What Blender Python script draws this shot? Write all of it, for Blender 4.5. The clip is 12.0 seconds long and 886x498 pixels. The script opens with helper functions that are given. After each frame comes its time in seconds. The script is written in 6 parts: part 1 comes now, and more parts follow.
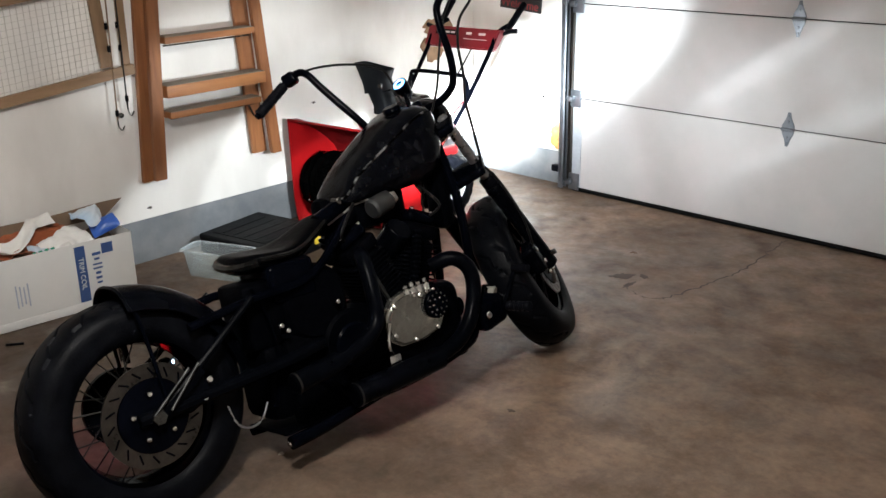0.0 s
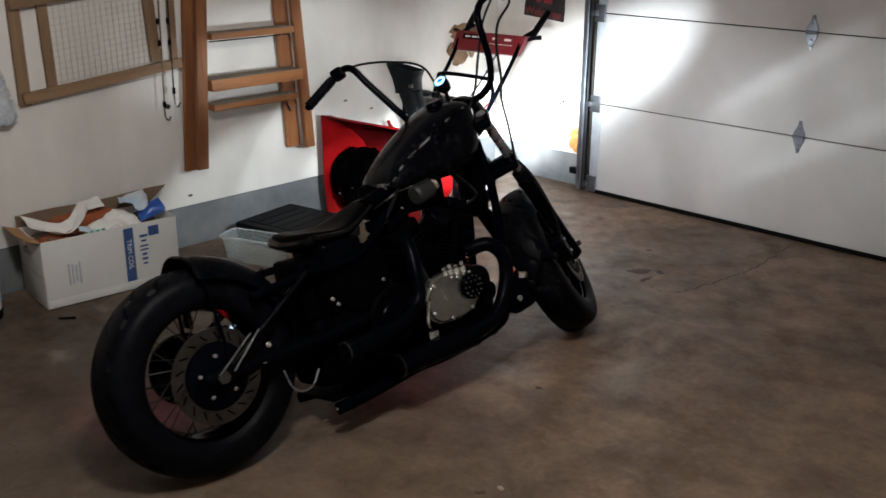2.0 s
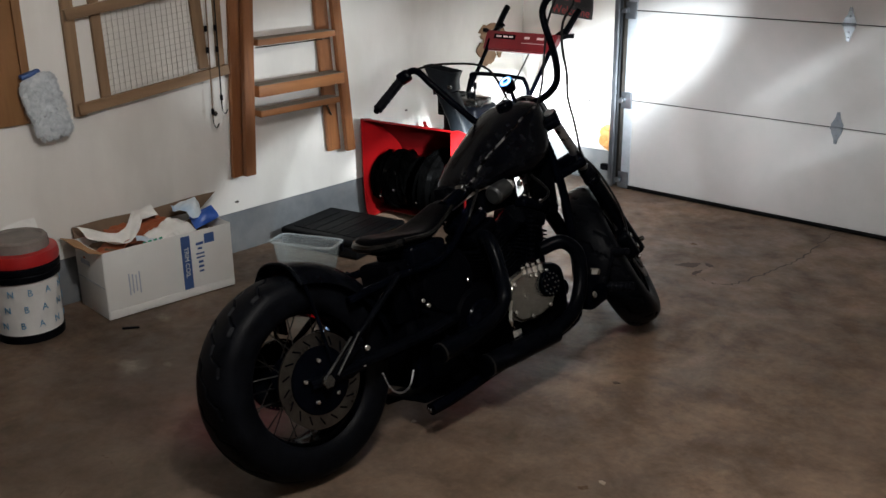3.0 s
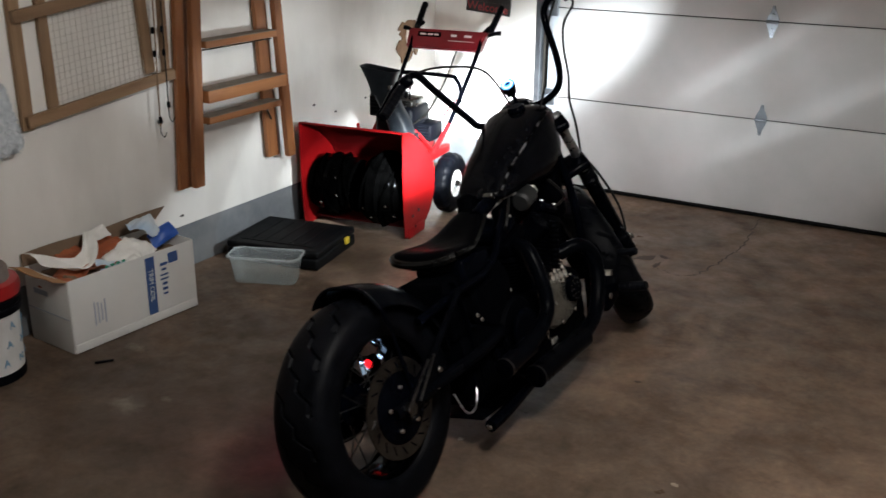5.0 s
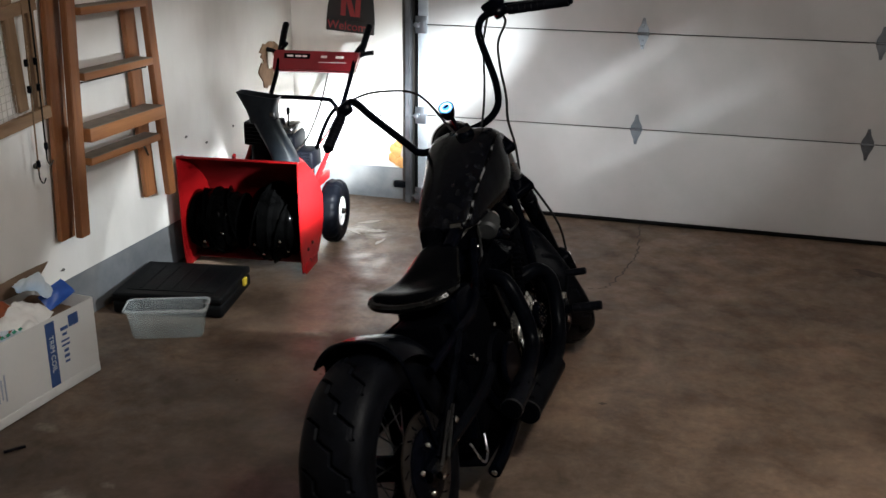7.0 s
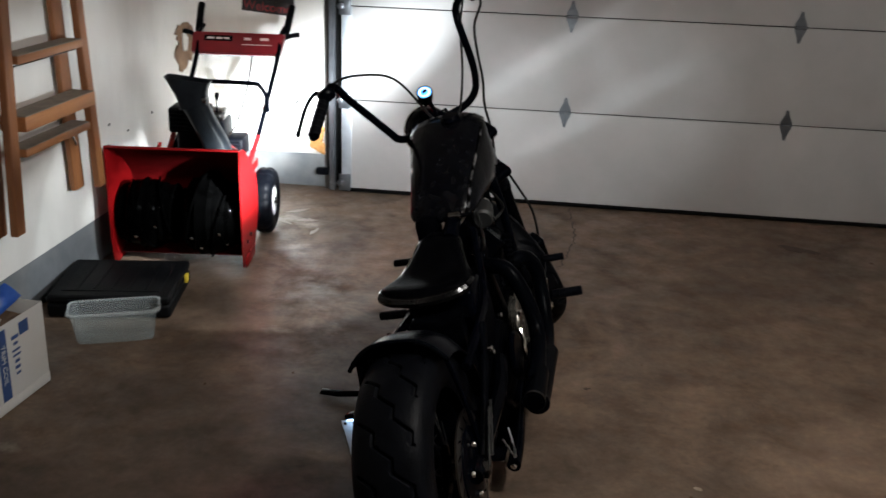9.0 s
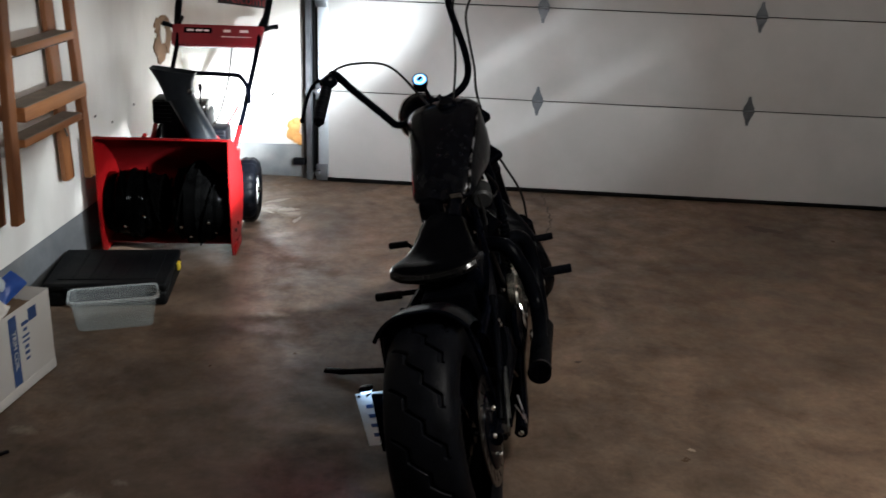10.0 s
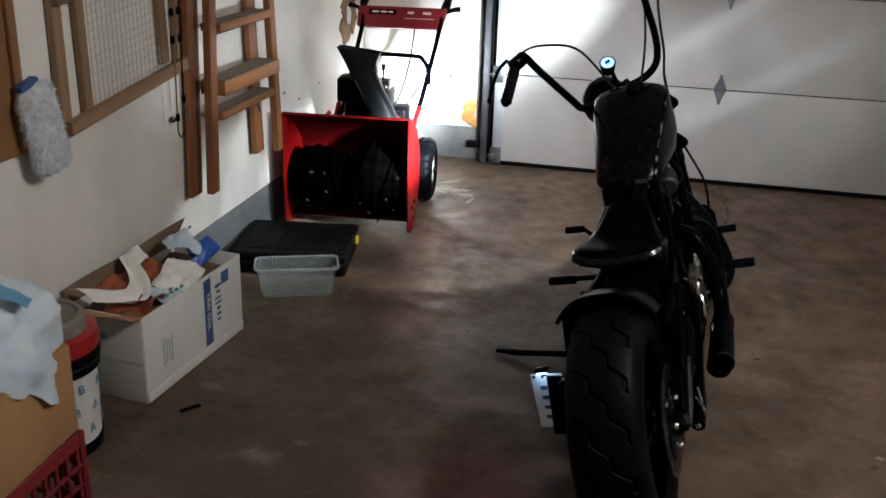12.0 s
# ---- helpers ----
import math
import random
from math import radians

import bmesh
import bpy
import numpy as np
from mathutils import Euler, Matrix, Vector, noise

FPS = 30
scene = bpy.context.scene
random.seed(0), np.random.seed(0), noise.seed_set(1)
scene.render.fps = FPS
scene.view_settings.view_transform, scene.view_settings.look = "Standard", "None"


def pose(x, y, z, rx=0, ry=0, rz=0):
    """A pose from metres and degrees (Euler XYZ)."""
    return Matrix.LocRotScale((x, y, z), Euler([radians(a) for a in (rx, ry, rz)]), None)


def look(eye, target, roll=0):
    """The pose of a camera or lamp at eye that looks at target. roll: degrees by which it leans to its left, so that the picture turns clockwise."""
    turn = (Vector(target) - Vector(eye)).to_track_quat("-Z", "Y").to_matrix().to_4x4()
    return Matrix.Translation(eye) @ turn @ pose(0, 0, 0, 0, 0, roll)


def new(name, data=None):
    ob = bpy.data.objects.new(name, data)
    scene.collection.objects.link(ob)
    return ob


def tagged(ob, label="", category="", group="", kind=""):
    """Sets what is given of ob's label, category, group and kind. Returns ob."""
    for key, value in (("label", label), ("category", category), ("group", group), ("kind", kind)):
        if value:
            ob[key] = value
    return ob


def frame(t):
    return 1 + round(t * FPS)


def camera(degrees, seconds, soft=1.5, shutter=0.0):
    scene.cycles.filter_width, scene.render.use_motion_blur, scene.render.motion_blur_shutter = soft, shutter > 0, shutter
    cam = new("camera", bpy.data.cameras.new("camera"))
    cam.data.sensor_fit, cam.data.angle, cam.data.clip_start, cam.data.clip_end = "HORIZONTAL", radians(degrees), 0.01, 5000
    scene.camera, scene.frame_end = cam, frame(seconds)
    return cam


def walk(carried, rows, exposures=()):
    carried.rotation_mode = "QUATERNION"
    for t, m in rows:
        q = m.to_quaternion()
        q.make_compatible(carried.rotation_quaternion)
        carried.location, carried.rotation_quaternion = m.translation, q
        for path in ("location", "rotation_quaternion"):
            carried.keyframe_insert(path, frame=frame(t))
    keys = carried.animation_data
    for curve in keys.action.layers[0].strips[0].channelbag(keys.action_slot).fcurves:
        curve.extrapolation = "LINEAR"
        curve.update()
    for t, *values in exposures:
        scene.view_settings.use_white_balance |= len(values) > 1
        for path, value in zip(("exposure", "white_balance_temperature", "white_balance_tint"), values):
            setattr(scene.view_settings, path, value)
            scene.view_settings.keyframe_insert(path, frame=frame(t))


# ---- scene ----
cam = camera(48.7, 12.0, 1.5, 0.5)
PATH = [
    (0, (4.158, -4.604, 1.66), (2.858, -3.242, 0.984), -1.0),
    (0.5, (4.153, -4.61, 1.661), (2.86, -3.243, 0.984), -1.1),
    (1, (4.147, -4.693, 1.66), (2.981, -3.205, 1.005), -1.2),
    (1.5, (4.24, -4.779, 1.663), (2.97, -3.372, 1.024), 0.0),
    (2, (4.236, -4.882, 1.656), (2.933, -3.513, 1.0), 0.5),
    (2.5, (4.071, -5.094, 1.665), (2.804, -3.687, 1.02), -0.7),
    (2.7, (4.042, -5.124, 1.66), (2.766, -3.73, 1.009), -0.9),
    (4.3, (3.476, -5.283, 1.704), (2.431, -3.716, 1.03), 1.6),
    (4.5, (3.402, -5.34, 1.684), (2.431, -3.719, 1.029), 0.6),
    (5, (3.26, -5.515, 1.7), (2.327, -3.881, 1.024), 0.6),
    (5.5, (3.082, -5.55, 1.686), (2.139, -3.915, 1.025), 0.8),
    (6, (2.89, -5.494, 1.688), (2.042, -3.797, 1.053), 0.2),
    (6.5, (2.765, -5.497, 1.681), (2.116, -3.716, 1.043), 2.1),
    (6.7, (2.692, -5.53, 1.691), (2.115, -3.724, 1.051), 1.4),
    (8.3, (2.218, -5.601, 1.684), (1.825, -3.753, 1.029), 0.8),
    (8.5, (2.18, -5.555, 1.675), (1.864, -3.687, 1.034), 1.7),
    (9, (2.089, -5.556, 1.666), (1.877, -3.683, 0.996), 2.1),
    (9.5, (1.998, -5.622, 1.67), (1.924, -3.739, 1.0), 1.2),
    (10, (1.92, -5.718, 1.656), (1.818, -3.838, 0.981), 2.2),
    (10.5, (1.9, -5.745, 1.654), (1.704, -3.875, 0.973), 2.8),
    (11, (1.926, -5.732, 1.649), (1.578, -3.889, 0.953), 1.8),
    (11.5, (1.936, -5.717, 1.641), (1.495, -3.893, 0.95), 1.2),
    (12, (1.837, -5.743, 1.633), (1.427, -3.917, 0.925), 1.8),
]
EXPO = [(0.0, 0.48), (0.5, 0.43), (1.0, 0.03), (1.5, -0.20), (2.5, -0.20), (4.5, -0.20), (6.5, -0.24), (8.5, -0.30), (9.5, -0.36), (12.0, -0.36)]
walk(cam, [(t, look(e, g, r)) for t, e, g, r in PATH], EXPO)

# ---- world and lamps ----
world = bpy.data.worlds.new("night")
scene.world = world
world.use_nodes = True
world.node_tree.nodes["Background"].inputs[0].default_value = (0.02, 0.025, 0.035, 1)
world.node_tree.nodes["Background"].inputs[1].default_value = 0.3

BULB = (2.95, -3.85, 2.33)
lamp = bpy.data.lights.new("bulb", "POINT")
lamp.energy, lamp.color, lamp.shadow_soft_size = 133, (1.0, 0.98, 0.965), 0.12
new("bulb_lamp", lamp).location = BULB


# ---- materials ----
def rgba(c):
    return (c[0], c[1], c[2], 1)


def mat(name, a, b=None, scale=6.0, rough=0.6, metal=0.0, bump=0.0, bscale=60.0, rvar=0.1, coat=0.0, spec=0.5,
        stain=None, sscale=1.5, samount=0.5, island=0.0, stretch=None, alpha=1.0, trans=0.0, thin=0.0):
    """Two colours mixed by noise, a second larger layer of stains, uneven gloss and fine relief."""
    m = bpy.data.materials.new(name)
    m.use_nodes = True
    nt = m.node_tree
    n, l = nt.nodes, nt.links
    bs = n["Principled BSDF"]
    tc = n.new("ShaderNodeTexCoord")
    mp = n.new("ShaderNodeMapping")
    l.new(tc.outputs["Object"], mp.inputs["Vector"])
    if stretch:
        mp.inputs["Scale"].default_value = stretch
    vec = mp.outputs["Vector"]
    n1 = n.new("ShaderNodeTexNoise")
    n1.inputs["Scale"].default_value, n1.inputs["Detail"].default_value, n1.inputs["Roughness"].default_value = scale, 7, 0.62
    l.new(vec, n1.inputs["Vector"])
    r1 = n.new("ShaderNodeValToRGB")
    r1.color_ramp.elements[0].position, r1.color_ramp.elements[1].position = 0.36, 0.66
    r1.color_ramp.elements[0].color, r1.color_ramp.elements[1].color = rgba(a), rgba(b or a)
    l.new(n1.outputs["Fac"], r1.inputs["Fac"])
    col = r1.outputs["Color"]
    if stain:
        n2 = n.new("ShaderNodeTexNoise")
        n2.inputs["Scale"].default_value, n2.inputs["Detail"].default_value = sscale, 5
        l.new(vec, n2.inputs["Vector"])
        r2 = n.new("ShaderNodeValToRGB")
        r2.color_ramp.elements[0].position, r2.color_ramp.elements[1].position = 0.48, 0.68
        r2.color_ramp.elements[0].color, r2.color_ramp.elements[1].color = (0, 0, 0, 1), (samount, samount, samount, 1)
        l.new(n2.outputs["Fac"], r2.inputs["Fac"])
        mx = n.new("ShaderNodeMixRGB")
        mx.inputs["Color2"].default_value = rgba(stain)
        l.new(r2.outputs["Color"], mx.inputs["Fac"])
        l.new(col, mx.inputs["Color1"])
        col = mx.outputs["Color"]
    if island:
        oi = n.new("ShaderNodeObjectInfo")
        hs = n.new("ShaderNodeHueSaturation")
        ma = n.new("ShaderNodeMapRange")
        ma.inputs["To Min"].default_value, ma.inputs["To Max"].default_value = 1 - island, 1 + island
        l.new(oi.outputs["Random"], ma.inputs["Value"])
        l.new(ma.outputs["Result"], hs.inputs["Value"])
        l.new(col, hs.inputs["Color"])
        col = hs.outputs["Color"]
    l.new(col, bs.inputs["Base Color"])
    mr = n.new("ShaderNodeMapRange")
    mr.inputs["To Min"].default_value, mr.inputs["To Max"].default_value = max(0.02, rough - rvar), min(1, rough + rvar)
    l.new(n1.outputs["Fac"], mr.inputs["Value"])
    l.new(mr.outputs["Result"], bs.inputs["Roughness"])
    bs.inputs["Metallic"].default_value = metal
    bs.inputs["Specular IOR Level"].default_value = spec
    bs.inputs["Coat Weight"].default_value = coat
    bs.inputs["Coat Roughness"].default_value = 0.08
    bs.inputs["Alpha"].default_value = alpha
    bs.inputs["Transmission Weight"].default_value = trans
    if bump:
        n3 = n.new("ShaderNodeTexNoise")
        n3.inputs["Scale"].default_value, n3.inputs["Detail"].default_value = bscale, 4
        l.new(vec, n3.inputs["Vector"])
        bp = n.new("ShaderNodeBump")
        bp.inputs["Strength"].default_value, bp.inputs["Distance"].default_value = bump, 0.004
        l.new(n3.outputs["Fac"], bp.inputs["Height"])
        l.new(bp.outputs["Normal"], bs.inputs["Normal"])
    return m


def wood(name, a, b, along="Z", rough=0.55):
    st = {"Z": (14, 14, 1.2), "Y": (14, 1.2, 14), "X": (1.2, 14, 14)}[along]
    return mat(name, a, b, 2.2, rough, 0, 0.25, 9, 0.12, stain=(a[0] * 0.6, a[1] * 0.55, a[2] * 0.5), sscale=1.1, samount=0.5,
               island=0.12, stretch=st)


def glow(name, c, strength):
    m = bpy.data.materials.new(name)
    m.use_nodes = True
    bs = m.node_tree.nodes["Principled BSDF"]
    bs.inputs["Base Color"].default_value = rgba(c)
    bs.inputs["Emission Color"].default_value, bs.inputs["Emission Strength"].default_value = rgba(c), strength
    return m


def concrete(name):
    """Worn floor: broad tone patches, blotches, fine speckle, dark oily spots and a polish that comes and goes."""
    m = bpy.data.materials.new(name)
    m.use_nodes = True
    nt = m.node_tree
    n, l = nt.nodes, nt.links
    bs = n["Principled BSDF"]
    tc = n.new("ShaderNodeTexCoord")

    def ramp(scale, detail, lo, hi, ca, cb, rough=0.6, dist=0.0):
        t = n.new("ShaderNodeTexNoise")
        t.inputs["Scale"].default_value, t.inputs["Detail"].default_value = scale, detail
        t.inputs["Roughness"].default_value, t.inputs["Distortion"].default_value = rough, dist
        l.new(tc.outputs["Object"], t.inputs["Vector"])
        r = n.new("ShaderNodeValToRGB")
        r.color_ramp.elements[0].position, r.color_ramp.elements[1].position = lo, hi
        r.color_ramp.elements[0].color, r.color_ramp.elements[1].color = rgba(ca), rgba(cb)
        l.new(t.outputs["Fac"], r.inputs["Fac"])
        return t, r.outputs["Color"]

    def mix(kind, fac, a, b):
        x = n.new("ShaderNodeMixRGB")
        x.blend_type = kind
        x.inputs["Fac"].default_value = fac
        l.new(a, x.inputs["Color1"])
        l.new(b, x.inputs["Color2"])
        return x.outputs["Color"]

    _, base = ramp(1.1, 6, 0.34, 0.66, (0.098, 0.069, 0.050), (0.192, 0.130, 0.091), 0.65, 0.6)
    blotch, c2 = ramp(4.3, 8, 0.36, 0.64, (0.66, 0.64, 0.62), (1.22, 1.21, 1.20), 0.68, 0.4)
    fine, c3 = ramp(38.0, 6, 0.32, 0.68, (0.80, 0.79, 0.78), (1.16, 1.16, 1.16), 0.7)
    smear, _ = ramp(17.0, 6, 0.4, 0.6, (0, 0, 0), (1, 1, 1), 0.7, 0.5)
    _, oil = ramp(2.2, 5, 0.60, 0.72, (1.0, 1.0, 1.0), (0.66, 0.64, 0.62), 0.6, 1.0)
    _, spot = ramp(11.0, 3, 0.72, 0.80, (1.0, 1.0, 1.0), (0.72, 0.70, 0.68), 0.5)
    # a darker stretch along the left wall, ragged: old grime and the motorcycle's painted-in shade
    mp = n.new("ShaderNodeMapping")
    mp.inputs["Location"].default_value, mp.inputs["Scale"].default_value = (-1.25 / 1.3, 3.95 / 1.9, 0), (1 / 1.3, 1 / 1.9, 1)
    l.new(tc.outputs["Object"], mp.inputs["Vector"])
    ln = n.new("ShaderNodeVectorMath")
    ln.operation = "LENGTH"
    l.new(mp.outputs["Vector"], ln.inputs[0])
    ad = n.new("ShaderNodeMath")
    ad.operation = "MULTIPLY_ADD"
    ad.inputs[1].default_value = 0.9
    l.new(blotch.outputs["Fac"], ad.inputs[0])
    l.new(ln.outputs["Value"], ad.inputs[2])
    grime_shade = n.new("ShaderNodeValToRGB")
    grime_shade.color_ramp.elements[0].position, grime_shade.color_ramp.elements[1].position = 0.0, 1.0
    grime_shade.color_ramp.elements[0].color, grime_shade.color_ramp.elements[1].color = (0.53, 0.55, 0.56, 1), (1, 1, 1, 1)
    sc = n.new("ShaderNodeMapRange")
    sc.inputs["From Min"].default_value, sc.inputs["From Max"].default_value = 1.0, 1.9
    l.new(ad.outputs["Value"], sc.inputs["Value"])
    l.new(sc.outputs["Result"], grime_shade.inputs["Fac"])
    # soft pale smears of old plaster
    col = base
    for sx, sy, sr in ((0.77, -3.40, 0.085), (0.44, -3.05, 0.055), (0.86, -3.30, 0.03), (0.66, -0.60, 0.12), (0.80, -0.66, 0.09), (0.55, -2.16, 0.05), (1.02, -2.02, 0.07)):
        sm = n.new("ShaderNodeMapping")
        sm.inputs["Location"].default_value, sm.inputs["Scale"].default_value = (-sx / sr, -sy / sr * 1.5, 0), (1 / sr, 1.5 / sr, 1)
        l.new(tc.outputs["Object"], sm.inputs["Vector"])
        sl = n.new("ShaderNodeVectorMath")
        sl.operation = "LENGTH"
        l.new(sm.outputs["Vector"], sl.inputs[0])
        sa = n.new("ShaderNodeMath")
        sa.operation = "MULTIPLY_ADD"
        sa.inputs[1].default_value = 2.6
        l.new(smear.outputs["Fac"], sa.inputs[0])
        l.new(sl.outputs["Value"], sa.inputs[2])
        sp = n.new("ShaderNodeMapRange")
        sp.inputs["From Min"].default_value, sp.inputs["From Max"].default_value = 2.3, 1.0
        sp.inputs["To Max"].default_value = 0.9
        l.new(sa.outputs["Value"], sp.inputs["Value"])
        sx_mix = n.new("ShaderNodeMixRGB")
        sx_mix.inputs["Color2"].default_value = (0.40, 0.35, 0.30, 1)
        l.new(sp.outputs["Result"], sx_mix.inputs["Fac"])
        l.new(col, sx_mix.inputs["Color1"])
        col = sx_mix.outputs["Color"]
    for q in (c2, c3, oil, spot, grime_shade.outputs["Color"]):
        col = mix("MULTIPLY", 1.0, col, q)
    l.new(col, bs.inputs["Base Color"])
    _, g1 = ramp(1.9, 6, 0.38, 0.62, (0.36, 0.36, 0.36), (0.60, 0.60, 0.60), 0.62, 0.8)
    _, g2 = ramp(9.0, 5, 0.35, 0.65, (0.75, 0.75, 0.75), (1.3, 1.3, 1.3))
    l.new(mix("MULTIPLY", 1.0, g1, g2), bs.inputs["Roughness"])
    bs.inputs["Specular IOR Level"].default_value = 0.29
    bp = n.new("ShaderNodeBump")
    bp.inputs["Strength"].default_value, bp.inputs["Distance"].default_value = 0.22, 0.004
    l.new(fine.outputs["Fac"], bp.inputs["Height"])
    b2 = n.new("ShaderNodeBump")
    b2.inputs["Strength"].default_value, b2.inputs["Distance"].default_value = 0.25, 0.010
    l.new(blotch.outputs["Fac"], b2.inputs["Height"])
    l.new(bp.outputs["Normal"], b2.inputs["Normal"])
    l.new(b2.outputs["Normal"], bs.inputs["Normal"])
    return m


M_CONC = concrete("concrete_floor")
M_WALL = mat("painted_drywall", (0.77, 0.745, 0.70), (0.84, 0.815, 0.775), 3.0, 0.75, 0, 0.10, 45, 0.08,
             stain=(0.60, 0.57, 0.53), sscale=2.4, samount=0.55, stretch=(1, 1, 0.45))
M_CURB = mat("grey_painted_concrete", (0.115, 0.125, 0.135), (0.165, 0.175, 0.185), 7, 0.7, 0, 0.35, 40,
             stain=(0.30, 0.29, 0.27), sscale=5, samount=0.3)
M_CEIL = mat("ceiling_paint", (0.66, 0.63, 0.58), (0.72, 0.69, 0.63), 4, 0.85)
M_DOOR = mat("white_steel_door", (0.425, 0.42, 0.413), (0.48, 0.474, 0.467), 2.5, 0.60, 0, 0.05, 160, 0.05, spec=0.3,
             stain=(0.365, 0.357, 0.342), sscale=1.3, samount=0.3)
M_GALV = mat("galvanised_steel", (0.13, 0.142, 0.158), (0.19, 0.205, 0.225), 9, 0.34, 0.85, 0.04, 60)
M_STILE = mat("zinc_end_stile", (0.34, 0.375, 0.41), (0.42, 0.455, 0.49), 12, 0.45, 0.35, 0.04, 60)
M_SEAL = mat("black_rubber", (0.002, 0.002, 0.0022), (0.005, 0.005, 0.005), 20, 0.65, spec=0.05)
M_JAMB = mat("dark_jamb", (0.06, 0.055, 0.05), (0.10, 0.09, 0.08), 8, 0.6, 0, 0.2)
M_LADDER = wood("ladder_pine", (0.20, 0.070, 0.022), (0.33, 0.130, 0.045), "Z")
M_STEP = wood("ladder_step_pine", (0.25, 0.090, 0.027), (0.41, 0.17, 0.058), "Y")
M_TREAD = mat("worn_step_top", (0.16, 0.13, 0.10), (0.24, 0.19, 0.15), 18, 0.8, 0, 0.3, 50)
M_FRAME = wood("old_frame_wood", (0.18, 0.105, 0.053), (0.29, 0.18, 0.10), "Z")
M_FRAMEH = wood("old_frame_wood_rail", (0.18, 0.105, 0.053), (0.29, 0.18, 0.10), "Y")
M_WIRE = mat("wire_mesh", (0.50, 0.47, 0.43), (0.60, 0.57, 0.52), 30, 0.5, 0.3)
M_BOARD = wood("brown_hardboard", (0.21, 0.098, 0.036), (0.28, 0.14, 0.056), "Z", 0.6)
M_BLK = mat("black_plastic", (0.0013, 0.0015, 0.0024), (0.0030, 0.0034, 0.0052), 14, 0.45, 0, 0.15, 90, spec=0.05)
M_BLKM = mat("black_painted_metal", (0.0004, 0.0006, 0.0014), (0.0010, 0.0014, 0.0030), 18, 0.15, 0, 0.05, 120, 0.08, spec=0.022)
M_BLKS = mat("satin_black_metal", (0.0006, 0.0008, 0.0014), (0.0016, 0.002, 0.0032), 20, 0.24, 0, 0.06, 120, spec=0.025)
M_ENG = mat("black_engine_casting", (0.0004, 0.0005, 0.0009), (0.0009, 0.0011, 0.0018), 26, 0.55, 0.0, 0.2, 120, spec=0.012)
M_TANK = mat("patina_black_tank", (0.0004, 0.0005, 0.0012), (0.0013, 0.0017, 0.0032), 30, 0.20, 0, 0.35, 26, 0.12, spec=0.085,
             stain=(0.0076, 0.0080, 0.0092), sscale=34, samount=0.5)
M_TYRE = mat("tyre_rubber", (0.0006, 0.0008, 0.0014), (0.0021, 0.0025, 0.0038), 20, 0.46, 0, 0.2, 140, spec=0.05)
M_PIPING = mat("glossy_edge_binding", (0.002, 0.002, 0.002), (0.005, 0.005, 0.005), 30, 0.16, 0, 0.10, 90, spec=0.14)
M_SEATL = mat("black_leather", (0.0006, 0.0007, 0.0010), (0.0015, 0.0016, 0.0022), 30, 0.36, 0, 0.25, 110, spec=0.010)
M_CHROME = mat("polished_chrome", (0.50, 0.50, 0.49), (0.70, 0.70, 0.68), 20, 0.13, 1.0, 0.30, 45, 0.06)
# bright patches in this colour stand for broken glints along the worn crease
M_SEAM = mat("worn_glint_edge", (0.0006, 0.0006, 0.0006), (0.0015, 0.0015, 0.0015), 34, 0.14, 0.8, 0.3, 60, 0.06, spec=0.1,
             stain=(0.62, 0.64, 0.66), sscale=20, samount=1.0)
M_ALU = mat("dull_aluminium_cover", (0.20, 0.195, 0.175), (0.31, 0.30, 0.27), 14, 0.24, 0.85, 0.45, 24)
M_SPOKE = mat("dull_spoke_steel", (0.02, 0.02, 0.02), (0.06, 0.06, 0.058), 20, 0.3, 0.9)
M_STEEL = mat("bare_steel", (0.07, 0.068, 0.065), (0.14, 0.137, 0.13), 20, 0.25, 0.95)
M_FORK = mat("fork_tube_steel", (0.25, 0.25, 0.26), (0.36, 0.36, 0.37), 20, 0.28, 0.9)
M_DISC = mat("brake_disc_steel", (0.038, 0.034, 0.030), (0.078, 0.069, 0.060), 14, 0.30, 0.9)
M_PIPE = mat("black_exhaust", (0.0005, 0.0007, 0.0013), (0.0013, 0.0017, 0.0029), 24, 0.30, 0.0, 0.05, 90, spec=0.028)
M_CABLE = mat("black_cable", (0.003, 0.003, 0.003), (0.006, 0.006, 0.006), 20, 0.45, spec=0.15)
M_WHITEC = mat("white_cable", (0.16, 0.155, 0.145), (0.23, 0.22, 0.21), 20, 0.35)
M_GREYPL = mat("grey_rubber_knob", (0.0065, 0.0075, 0.008), (0.012, 0.013, 0.0135), 18, 0.55)
M_RED = mat("red_paint", (0.165, 0.0022, 0.003), (0.215, 0.0032, 0.0042), 5, 0.42, 0, 0.03, 60, 0.08, spec=0.22,
            stain=(0.11, 0.0028, 0.0036), sscale=6, samount=0.4)
# darker copy of the red paint: the bucket's inner shade put into its colour
M_REDSHADE = mat("scoured_shaded_red", (0.072, 0.0013, 0.0018), (0.105, 0.002, 0.0026), 5, 0.5, 0, 0.05, 50, 0.08, spec=0.15,
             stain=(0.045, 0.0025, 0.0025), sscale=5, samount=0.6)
M_REDP = mat("red_plastic_panel", (0.15, 0.004, 0.009), (0.19, 0.006, 0.011), 8, 0.4)
M_AUG = mat("black_auger_paint", (0.0002, 0.0002, 0.0002), (0.0005, 0.0005, 0.0005), 16, 0.09, 0.0, 0.06, 30, spec=0.008)
M_CHUTE = mat("dark_grey_chute", (0.005, 0.006, 0.0075), (0.0085, 0.0105, 0.013), 12, 0.48, 0, 0.1, spec=0.08)
M_RIMW = mat("white_wheel_rim", (0.66, 0.65, 0.62), (0.74, 0.73, 0.7), 10, 0.4)
